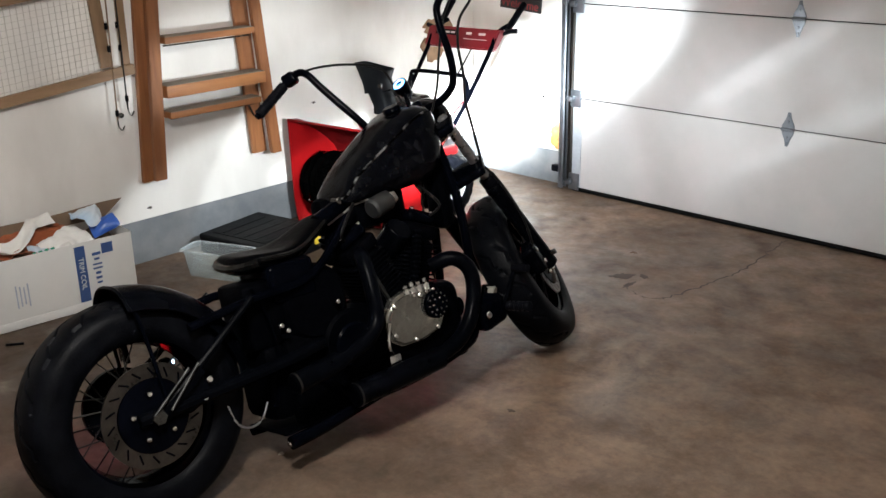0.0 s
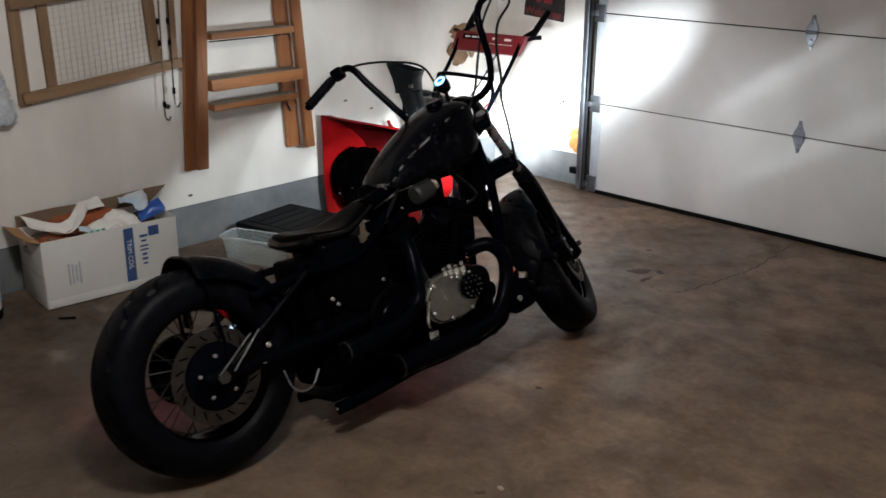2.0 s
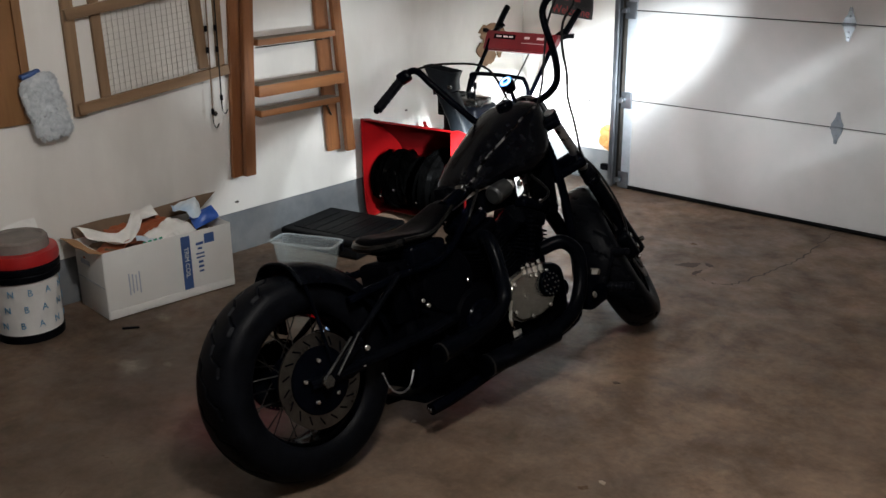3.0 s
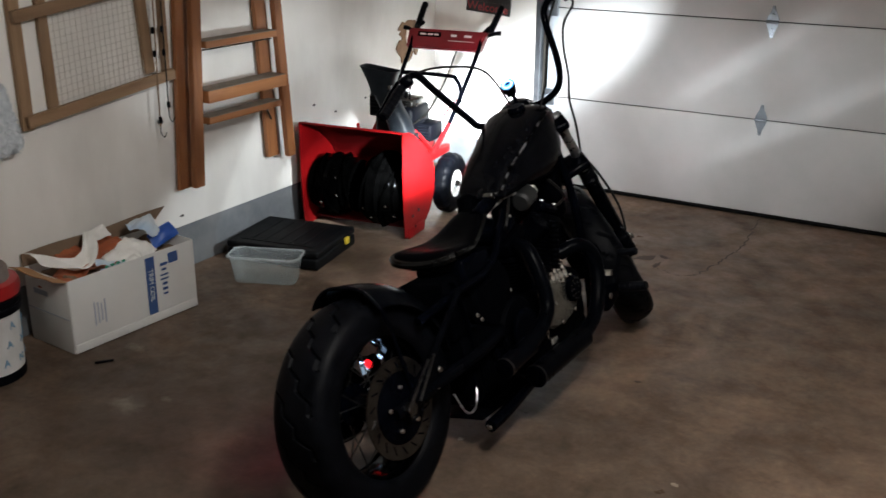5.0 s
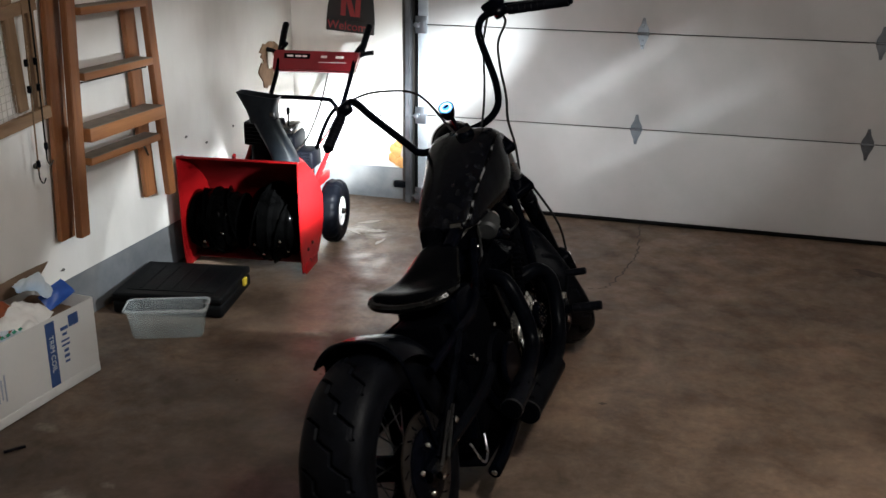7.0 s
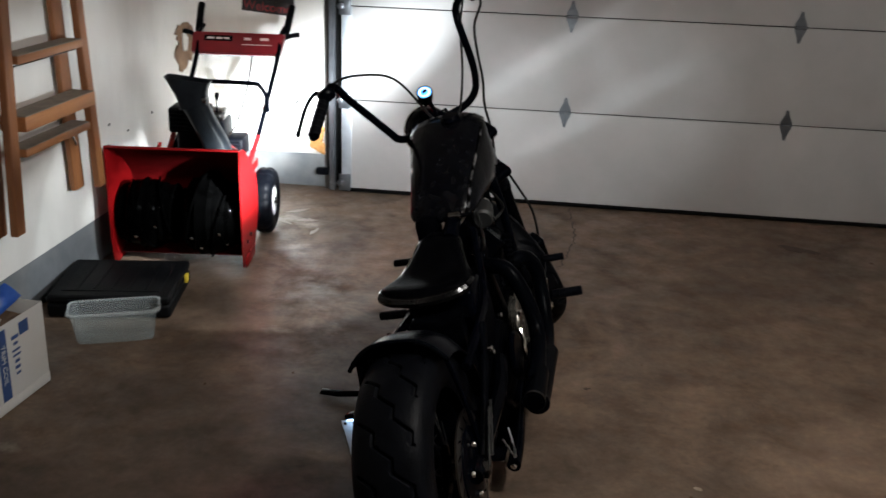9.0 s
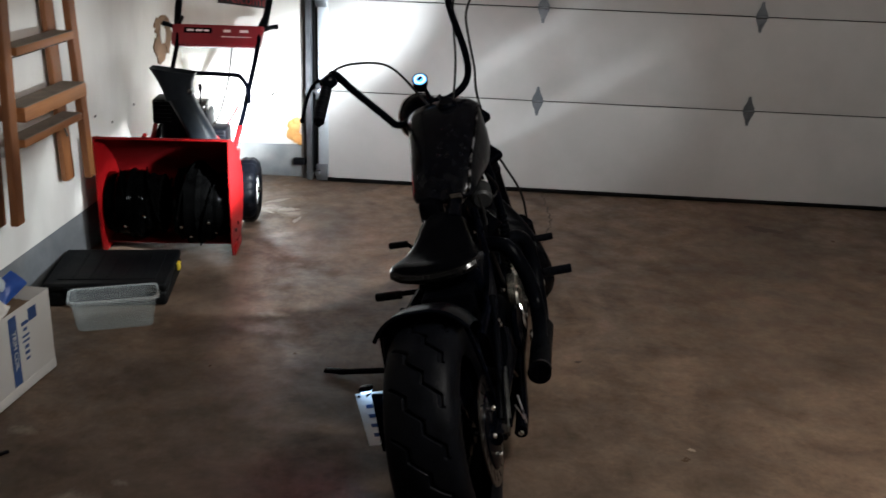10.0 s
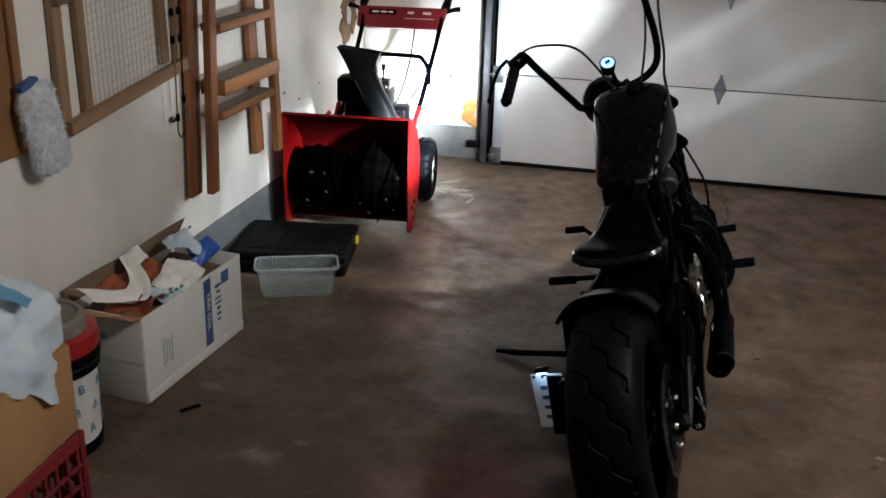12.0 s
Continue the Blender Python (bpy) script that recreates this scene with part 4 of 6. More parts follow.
def rr(wx, wy, z, r=0.03, k=5):
    out = []
    for sx, sy, a0 in ((1, 1, 0), (-1, 1, 90), (-1, -1, 180), (1, -1, 270)):
        for i in range(k + 1):
            a = radians(a0 + 90 * i / k)
            out.append(Vector((sx * (wx / 2 - r) + r * math.cos(a), sy * (wy / 2 - r) + r * math.sin(a), z)))
    return out


bm = loft(B(), [rr(0.285, 0.105, 0.003), rr(0.293, 0.113, 0.012), rr(0.325, 0.138, 0.132), rr(0.328, 0.140, 0.136)], False)
bm.faces.new([v for v in bm.verts][:24][::-1])
part("tub", thicken(bm, 0.002), M_CLEAR, bn)
bm = loft(B(), [rr(0.328, 0.140, 0.136), rr(0.346, 0.158, 0.136), rr(0.350, 0.162, 0.131), rr(0.348, 0.160, 0.126)], False)
part("rim", thicken(bm, 0.002), M_CLEARR, bn)


# ---- tyres and wheels ----
def tyre_mesh(name, R, hw, sec, nb, nu, nv, depth, kind="bike"):
    """A tyre about the x axis, with grooves cut into its tread."""
    u = np.arange(nu) / nu
    a = np.radians(np.linspace(-128, 128, nv + 1))
    A, Uu = np.meshgrid(a, u)
    s = np.sin(A) / np.sin(np.radians(90))
    x = hw * np.sign(np.sin(A)) * np.abs(np.sin(A)) ** 0.85
    r = R - sec + sec * np.sign(np.cos(A)) * np.abs(np.cos(A)) ** 0.72
    lat = np.where(np.abs(A) < np.pi / 2, x / hw, np.sign(x) * 1.5)
    ph = (Uu * nb) % 1.0
    if kind == "bike":
        g = np.zeros_like(x)
        half = (2 * ph) % 1.0
        ramp = np.clip((half - 0.30) / 0.52, 0, 1)
        for n in range(3):
            line = -1.18 + 0.92 * n + 0.46 * (np.floor(2 * ph) + ramp)
            on = (line > -0.70) & (line < 0.70)
            wide = np.where((ramp > 0) & (ramp < 1), 0.046, 0.040)
            g = np.maximum(g, np.where(on, np.clip(1.6 - np.abs(lat - line) / wide, 0, 1), 0))
    else:
        g = np.where(np.abs(lat) < 0.95, np.clip(1.5 - np.abs(((ph + 0.35 * np.abs(lat)) % 1.0) - 0.5) / 0.14, 0, 1), 0)
        g = np.maximum(g, np.clip(1.4 - np.abs(lat) / 0.06, 0, 1))
    r = r - depth * g
    th = 2 * np.pi * Uu
    V = np.stack([x, r * np.cos(th), r * np.sin(th)], -1).reshape(-1, 3)
    i, j = np.meshgrid(np.arange(nu), np.arange(nv), indexing="ij")
    w = nv + 1
    F = np.stack([i * w + j, ((i + 1) % nu) * w + j, ((i + 1) % nu) * w + j + 1, i * w + j + 1], -1).reshape(-1, 4)
    me = bpy.data.meshes.new(name)
    me.from_pydata(V.tolist(), [], F.tolist())
    return me


AX = rot("Y", 90)          # lathe axis laid along x


# ---- snow blower ----
sb = thing("snow_blower", pose(0.385, -1.455, 0) @ rot("Z", 6.5), "red two-stage snow blower with black auger and grey chute", "snow blower")
W2 = 0.300
# bucket: curved back sheet and two shaped side plates
back = [(0.0, 0.575), (0.06, 0.566), (0.12, 0.540), (0.19, 0.495), (0.27, 0.438), (0.335, 0.378), (0.375, 0.30), (0.375, 0.20), (0.32, 0.11), (0.23, 0.055), (0.12, 0.035)]
bm = grid(B(), 12, len(back) - 1, lambda u, v: Vector((-W2 + 2 * W2 * u, *back[round(v * (len(back) - 1))])))
part("bucket_sheet", thicken(bm, 0.004), M_REDSHADE, sb, "scoured red sheet with the bucket's shade in its colour")
side = [(-0.012, 0.582), (0.06, 0.573), (0.12, 0.548), (0.19, 0.503), (0.27, 0.446), (0.342, 0.385), (0.386, 0.31), (0.388, 0.19), (0.34, 0.10), (0.28, 0.045), (0.18, 0.012),
        (0.02, 0.012), (0.012, 0.05), (0.0, 0.15), (-0.006, 0.3)]
SIDE = Matrix(((0, 0, 1, 0), (1, 0, 0, 0), (0, 1, 0, 0), (0, 0, 0, 1)))
for x in (-W2 - 0.004, W2):
    bm = plate(B(), side, 0.005, Matrix.Translation((x, 0, 0)) @ SIDE)
    bmesh.ops.bevel(bm, geom=[e for e in bm.edges if e.calc_length() > 0.004], offset=0.0012, segments=1, affect="EDGES")
    sp = part("side_plate", bm, M_RED, sb)
    sx = 1 if x > 0 else -1
    for y, z in ((0.10, 0.115), (0.17, 0.130), (0.13, 0.05)):
        bm = drum(B(), (x + (0.005 if sx > 0 else 0), y, z), (x + (0.013 if sx > 0 else -0.008), y, z), 0.009, 6, 0.001)
        part("bolt", bm, M_STEEL, sp)
    onebox("skid_shoe", (x + 0.006 * sx + 0.002, 0.15, 0.028), (0.006, 0.20, 0.056), M_RED, sb, 0.003)
onebox("top_lip", (0, -0.006, 0.579), (2 * W2, 0.014, 0.010), M_RED, sb, 0.002)
bm = B()
drum(bm, (-W2, 0.165, 0.225), (W2, 0.165, 0.225), 0.018, 14)
part("auger_shaft", bm, M_AUG, sb)


def auger_r(x):
    """Radius of the worn flights along the shaft: two humps with a waist at the gear case."""
    return 0.140 + 0.066 * math.exp(-((x - 0.120) / 0.105) ** 2) + 0.036 * math.exp(-((x + 0.175) / 0.080) ** 2)


for x0, x1, hand in ((-W2 + 0.015, -0.035, 1), (0.035, W2 - 0.012, -1)):
    for k in range(2):
        bm = B()
        ra = []
        for i in range(49):
            t = i / 48
            a = hand * 2 * math.pi * 1.0 * t + math.pi * k + 0.6
            x = x0 + (x1 - x0) * t
            R = auger_r(x) + 0.004 * (i % 4 == 0)
            ra.append([Vector((x + 0.010 * math.sin(q * 40), 0.160 + q * R * math.cos(a), 0.228 + q * R * math.sin(a))) for q in (0.2, 0.6, 0.86, 1.0)])
        loft(bm, ra, False, False)
        part("auger_flight", thicken(bm, 0.008), M_AUG, sb)
    # solid black core, added to fill the shaded gaps between the flights
    prof = [(0, x0)] + [(auger_r(x0 + (x1 - x0) * i / 14) * (0.93 + 0.035 * math.sin(i * 2.4)), x0 + (x1 - x0) * i / 14) for i in range(15)] + [(0, x1)]
    part("auger_filler", lathe(B(), prof, 26, Matrix.Translation((0, 0.163, 0.223)) @ AX), M_AUG, sb)
bm = lathe(B(), [(0, -0.07), (0.035, -0.065), (0.055, -0.03), (0.06, 0), (0.055, 0.03), (0.035, 0.065), (0, 0.07)], 18, Matrix.Translation((0, 0.17, 0.225)) @ rot("X", 90))
part("gear_case", bm, M_AUG, sb)
# chrome studs added on the auger to stand for its glints
for x, a in ((-0.19, 205), (-0.10, 190), (0.075, 200), (0.115, 215), (0.20, 195), (0.225, 222)):
    d = Vector((0, math.cos(radians(a)), math.sin(radians(a))))
    foot = Vector((x, 0.160, 0.228)) + d * (auger_r(x) * 0.93)
    part("glint_stud", drum(B(), foot, foot + d * 0.014, 0.008, 6, 0.002), M_CHROME, sb)
bm = B()
for i in range(4):
    box(bm, (0.075 * math.cos(i * math.pi / 2), 0.360, 0.24 + 0.075 * math.sin(i * math.pi / 2)), (0.15, 0.03, 0.012), rot("Y", -90 * i).to_3x3(), 0.002, 1)
part("impeller", bm, M_AUG, sb)
bm = drum(B(), (0, 0.375, 0.24), (0, 0.48, 0.24), 0.155, 36, 0.006)
part("impeller_housing", bm, M_RED, sb)
bm = B()
box(bm, (0, 0.55, 0.27), (0.30, 0.32, 0.22), None, 0.02, 3)
part("gear_housing", bm, M_RED, sb)
bm = loft(B(), [[Vector((x, 0.40, z)) for x, z in ((-0.2, 0.36), (0.2, 0.36), (0.2, 0.44), (-0.2, 0.44))],
                [Vector((x, 0.70, z)) for x, z in ((-0.17, 0.34), (0.17, 0.34), (0.17, 0.385), (-0.17, 0.385))]])
bmesh.ops.bevel(bm, geom=list(bm.edges), offset=0.006, segments=2, affect="EDGES")
part("engine_deck", bm, M_RED, sb)
# wheels
blt = tyre_mesh("tyre", 0.172, 0.052, 0.055, 18, 108, 16, 0.006, "lug")
rimprof = [(0.030, 0.046), (0.030, 0.036), (0.055, 0.026), (0.085, 0.026), (0.094, 0.040), (0.106, 0.046), (0.110, 0.044), (0.112, -0.044), (0.06, -0.04), (0.03, -0.04)]
tm = None
for x in (0.255 + 0.05, -0.255 - 0.05):
    bm = lathe(B(), rimprof, 32, AX @ (rot("Y", 180) if x < 0 else Matrix()))
    wh = part("wheel", bm, M_RIMW, sb, "white pressed wheel rim")
    wh.matrix_basis = Matrix.Translation((x, 0.600, 0.172))
    if tm is None:
        tm = link("tyre", blt, M_TYRE, wh, "black lugged tyre")
    else:
        share("tyre", tm, Matrix(), wh)
    bm = drum(B(), (-0.06, 0, 0), (0.06, 0, 0), 0.016, 12)
    part("hub", bm, M_STEEL, wh)
bm = drum(B(), (-0.30, 0.60, 0.172), (0.30, 0.60, 0.172), 0.012, 12)
part("axle", bm, M_STEEL, sb)
# chute
def oct4(cx, cy, cz, hx, hy, k=0.6):
    return [Vector((cx + a * hx, cy + b * hy, cz)) for a, b in ((-1, -k), (-k, -1), (k, -1), (1, -k), (1, k), (k, 1), (-k, 1), (-1, k))]


part("chute_collar", lathe(B(), [(0.075, 0), (0.085, 0.002), (0.085, 0.03), (0.07, 0.034)], 24, Matrix.Translation((0.125, 0.37, 0.455))), M_CHUTE, sb)
bm = loft(B(), [oct4(0.135, 0.37, 0.460, 0.064, 0.055), oct4(0.102, 0.365, 0.55, 0.060, 0.054), oct4(0.058, 0.355, 0.64, 0.058, 0.052), oct4(0.024, 0.355, 0.71, 0.062, 0.052)], False)
part("chute", thicken(bm, 0.004), M_CHUTE, sb, "", 75)
bm = B()
tip = []
for xl, zl, xr, zr in ((-0.040, 0.690, 0.088, 0.716), (-0.046, 0.724, 0.084, 0.748), (-0.058, 0.756, 0.084, 0.774), (-0.080, 0.798, 0.092, 0.798), (-0.108, 0.846, 0.104, 0.822)):
    ring = []
    for px, py in ((-1, -0.7), (-0.8, -1), (-0.3, -1.04), (0.3, -1.02), (0.85, -1), (1, -0.75), (1, 0.75), (0.85, 1), (-0.8, 1), (-1, 0.7)):
        k = (px + 1) / 2
        ring.append(Vector((xl + (xr - xl) * k, 0.350 + 0.054 * py, zl + (zr - zl) * k)))
    tip.append(ring)
loft(bm, tip, False)
part("chute_deflector", thicken(bm, 0.004), M_CHUTE, sb, "", 75)
onebox("deflector_bolt", (0.084, 0.292, 0.745), (0.022, 0.014, 0.022), M_STEEL, sb, 0.003)
# engine
bm = B()
box(bm, (-0.100, 0.58, 0.595), (0.105, 0.16, 0.125), None, 0.012, 2)
mg = part("muffler_guard", bm, M_BLK, sb)
for i in range(6):
    onebox("guard_slat", (-0.100, 0.497, 0.545 + i * 0.02), (0.085, 0.006, 0.008), M_BLK, mg)
bm = B()
box(bm, (0.0, 0.62, 0.50), (0.24, 0.24, 0.20), None, 0.03, 3)
part("engine_block", bm, M_BLK, sb)
bm = B()
box(bm, (0.015, 0.60, 0.615), (0.20, 0.17, 0.05), None, 0.018, 3)
part("fuel_tank", bm, M_STEEL, sb, "grey metal engine cover")
bm = B()
box(bm, (0.135, 0.66, 0.445), (0.13, 0.17, 0.10), None, 0.016, 2)
for i in range(5):
    box(bm, (0.135, 0.572, 0.415 + i * 0.016), (0.10, 0.006, 0.007))
part("engine_shroud", bm, M_BLK, sb)
bm = drum(B(), (0.02, 0.60, 0.64), (0.02, 0.60, 0.665), 0.026, 20)
part("fuel_cap", bm, M_BLK, sb)
bm = tube(B(), [(0.075, 0.55, 0.50), (0.085, 0.54, 0.70)], 0.005, 6, 1)
drum(bm, (0.085, 0.54, 0.70), (0.085, 0.54, 0.735), 0.010, 10)
part("shift_lever", bm, M_BLK, sb)
# handles, set off to the right of the bucket's middle
HX = 0.105
for s in (-1, 1):
    bm = tube(B(), [(s * 0.20 + 0.02, 0.58, 0.35), (s * 0.205 + 0.05, 0.72, 0.50), (s * 0.212 + 0.08, 0.86, 0.70), (s * 0.215 + HX, 0.96, 0.86), (s * 0.218 + HX, 1.03, 0.95), (s * 0.222 + HX, 1.16, 0.985)], 0.0125, 10, 6)
    part("handle_tube", bm, M_BLKM, sb)
    bm = tube(B(), [(s * 0.235 + HX, 1.10, 0.955), (s * 0.245 + HX, 1.20, 1.045), (s * 0.248 + HX, 1.25, 1.085)], 0.019, 12, 5)
    part("grip", bm, M_BLK, sb)
    bm = tube(B(), [(s * 0.235 + HX, 1.05, 0.94), (s * 0.275 + HX, 1.07, 0.955), (s * 0.31 + HX, 1.085, 0.958)], 0.010, 8, 4, 0.014)
    part("clutch_lever", bm, M_BLK, sb)
    bm = tube(B(), [(s * 0.20, 0.60, 0.34), (s * 0.19, 0.45, 0.46), (s * 0.17, 0.40, 0.50)], 0.010, 8, 5)
    part("frame_strut", bm, M_RED, sb)
    bm = tube(B(), [(s * 0.215 + 0.01, 0.54, 0.35), (s * 0.215 + 0.025, 0.64, 0.425), (s * 0.22 + 0.035, 0.70, 0.485)], 0.013, 10, 4)
    part("handle_bracket", bm, M_RED, sb)
    onebox("wheel_bracket", (s * 0.222, 0.58, 0.335), (0.035, 0.36, 0.05), M_RED, sb, 0.008)
bm = tube(B(), [(-0.13, 0.76, 0.55), (-0.12, 0.80, 0.70), (-0.09, 0.82, 0.735), (0.20, 0.82, 0.735), (0.25, 0.81, 0.72), (0.285, 0.79, 0.67), (0.295, 0.76, 0.60)], 0.0115, 10, 5)
part("cross_bar", bm, M_BLKM, sb)
bm = loft(B(), [[Vector((-0.245, 0.955, 0.862)), Vector((0.225, 0.955, 0.862)), Vector((0.245, 1.010, 0.968)), Vector((-0.245, 1.010, 0.968))],
                [Vector((-0.245, 1.00, 0.845)), Vector((0.225, 1.00, 0.845)), Vector((0.245, 1.09, 0.955)), Vector((-0.245, 1.09, 0.955))]])
bmesh.ops.bevel(bm, geom=list(bm.edges), offset=0.008, segments=2, affect="EDGES")
pn = part("control_panel", bm, M_REDP, sb, "dark red control panel with printed bars")
pn.matrix_basis = Matrix.Translation((HX, 0, 0))
PNL = Matrix.Translation((0, 0.9815, 0.915)) @ rot("X", 62.5)
for x, w, h, mt in ((-0.105, 0.15, 0.030, M_BLK), (0.05, 0.035, 0.014, M_WALL), (0.14, 0.045, 0.014, M_WALL), (0.10, 0.16, 0.003, M_WALL)):
    ob = onebox("panel_print", (0, 0, 0), (w, h, 0.0016), mt, pn)
    ob.matrix_basis = PNL @ Matrix.Translation((x, 0.026 if h > 0.005 else -0.006, 0.0035))
for i, (x, w) in enumerate(((-0.145, 0.036), (-0.098, 0.034), (-0.060, 0.026))):
    ob = onebox("panel_print", (0, 0, 0), (w, 0.010, 0.0016), M_WALL, pn)
    ob.matrix_basis = PNL @ Matrix.Translation((x, 0.026, 0.0052))
bm = tube(B(), [(0.18, 0.98, 0.86), (0.18, 0.80, 0.70), (0.155, 0.60, 0.55), (0.11, 0.42, 0.50)], 0.005, 7, 5)
part("chute_crank", bm, M_STEEL, sb)
for dx in (0.0, 0.012):
    bm = tube(B(), [(0.31 + dx, 0.97, 0.88), (0.27 + dx, 0.85, 0.66), (0.16, 0.70, 0.45), (0.14, 0.62, 0.36)], 0.003, 6, 6)
    part("control_cable", bm, M_RED if dx else M_CABLE, sb)


# ---- motorcycle: x right, y ahead, z up from the rear tyre's foot, then leaned onto its side stand ----
YAW, LEAN, STEER, BARTURN, WB, RAKE = 4.2, 14.5, 41.0, 44.0, 1.630, 33.0
BIKE = pose(1.908, -3.439, 0.0) @ rot("Z", -YAW) @ rot("Y", -LEAN)
mc = thing("motorcycle", BIKE, "black bobber motorcycle leaning on its side stand, bars turned", "motorcycle")
RA = radians(RAKE)
F0 = Vector((0, WB, 0.315))
AXIS = Vector((0, -math.sin(RA), math.cos(RA)))
FWD = Vector((0, math.cos(RA), math.sin(RA)))
S0 = F0 - FWD * 0.05


def turned(deg):
    return Matrix.Translation(S0) @ Matrix.Rotation(radians(deg), 4, AXIS) @ Matrix.Translation(-S0)


ST, BT = turned(STEER), turned(BARTURN)


def front(bm, m=None):
    bm.transform(m or ST)
    return bm


def fork(x, up, ahead=0.0):
    """A point beside the steering axis: x to the right, up along it from the axle's height."""
    return S0 + Vector((x, 0, 0)) + AXIS * up + FWD * ahead


# rear wheel
RW = Vector((0, 0, 0.32))
rprof = [(0.196, -0.050), (0.216, -0.056), (0.222, -0.052), (0.214, -0.044), (0.198, -0.030), (0.194, 0.0), (0.198, 0.030), (0.214, 0.044), (0.222, 0.052), (0.216, 0.056), (0.196, 0.050),
         (0.190, 0.02), (0.186, 0.0), (0.190, -0.02)]


def wheel(name, centre, m, R, hw, sec, nb, nu, nv, hub, spokes=28):
    bm = lathe(B(), rprof, 56, AX, True)
    w = part(name, bm, M_BLKM, mc, "black spoked rim")
    w.matrix_basis = m @ Matrix.Translation(centre)
    link("tyre", tyre_mesh("tyre", R, hw, sec, nb, nu, nv, 0.0085), M_TYRE, w, "worn black tyre with zigzag tread", 30)
    hb = [(0, -0.075), (0.030, -0.075), (0.034, -0.065), (0.060, -0.060), (0.062, -0.052), (0.036, -0.044), (0.034, 0.044), (0.062, 0.052), (0.060, 0.060), (0.034, 0.065), (0.030, 0.075), (0, 0.075)]
    part("hub", lathe(B(), hb, 28, AX), M_BLKM, w)
    sp = None
    for i in range(spokes):
        s = 1 if i % 2 else -1
        a = 2 * math.pi * i / spokes
        tw = 0.42 * (1 if (i // 2) % 2 else -1)
        p = Vector((s * 0.055, 0.058 * math.cos(a + tw), 0.058 * math.sin(a + tw)))
        q = Vector((s * 0.010, 0.192 * math.cos(a), 0.192 * math.sin(a)))
        part("spoke", tube(B(), [p, q], 0.0023, 6, 1), M_SPOKE, w)
    return w


wheel("rear_wheel", RW + Vector((-0.002, 0, 0)), Matrix(), 0.32, 0.094, 0.068, 16, 560, 144, 0.075)
wheel("front_wheel", F0, ST, 0.318, 0.076, 0.062, 13, 264, 44, 0.07, 20)


def brake_disc(x, R, r, parent_m, centre, material, bolts=5):
    prof = [(r, -0.0025), (R, -0.0025), (R, 0.0025), (r, 0.0025)]
    d = part("brake_disc", lathe(B(), prof, 64, AX, True), material, mc, "slotted steel brake disc")
    d.matrix_basis = parent_m @ Matrix.Translation(centre + Vector((x, 0, 0)))
    sl = None
    for i in range(18):
        a = 2 * math.pi * i / 18
        mm = Matrix.Rotation(a, 4, "X") @ Matrix.Translation((0, (R + r) / 2, 0)) @ rot("X", 38)
        if sl is None:
            bm = B()
            box(bm, (0, 0, 0), (0.0066, 0.030, 0.006), None, 0.001, 1)
            sl = part("slot", bm, M_BLKM, d)
            sl.matrix_basis = mm
        else:
            share("slot", sl, mm, d)
    bm = lathe(B(), [(0, -0.006), (r - 0.004, -0.004), (r + 0.006, 0.003), (r + 0.004, 0.007), (r * 0.6, 0.016), (0, 0.018)], 40, AX)
    part("carrier", bm, M_BLKM, d, "black disc carrier")
    bt = None
    for i in range(bolts):
        a = 2 * math.pi * (i + 0.3) / bolts
        mm = Matrix.Rotation(a, 4, "X") @ Matrix.Translation((0.016, r * 0.66, 0))
        if bt is None:
            bt = part("disc_bolt", lathe(B(), [(0, 0), (0.0085, 0), (0.0085, 0.005), (0.006, 0.009), (0, 0.0095)], 12, AX), M_CHROME, d, "bright bolt head")
            bt.matrix_basis = mm
        else:
            share("disc_bolt", bt, mm, d)
    return d


brake_disc(0.118, 0.146, 0.098, Matrix(), RW, M_DISC)
brake_disc(0.085, 0.146, 0.105, ST, F0, M_DISC)
bm = lathe(B(), [(0.095, -0.004), (0.100, -0.004), (0.104, 0), (0.100, 0.004), (0.095, 0.004)], 48, Matrix.Translation(RW + Vector((-0.104, 0, 0))) @ AX, True)
for i in range(40):
    a = 2 * math.pi * i / 40
    box(bm, (-0.104, 0.104 * math.cos(a), 0.32 + 0.104 * math.sin(a)), (0.006, 0.010, 0.006), Matrix.Rotation(a, 3, "X"))
bsp = part("belt_sprocket", bm, M_BLKS, mc)
part("pulley_plate", lathe(B(), [(0.03, -0.003), (0.099, -0.003), (0.099, 0.003), (0.03, 0.003)], 40, Matrix.Translation(RW + Vector((-0.104, 0, 0))) @ AX, True), M_BLKS, bsp)
part("drive_belt", lathe(B(), [(0.107, -0.009), (0.113, -0.009), (0.113, 0.009), (0.107, 0.009)], 48, Matrix.Translation(RW + Vector((-0.104, 0, 0))) @ AX, True), M_BLKM, bsp)
bm = drum(B(), RW + Vector((-0.155, 0, 0)), RW + Vector((0.165, 0, 0)), 0.012, 14)
part("rear_axle", bm, M_STEEL, mc)
bm = drum(B(), RW + Vector((0.150, 0, 0)), RW + Vector((0.168, 0, 0)), 0.022, 6, 0.002)
part("axle_nut", bm, M_STEEL, mc)

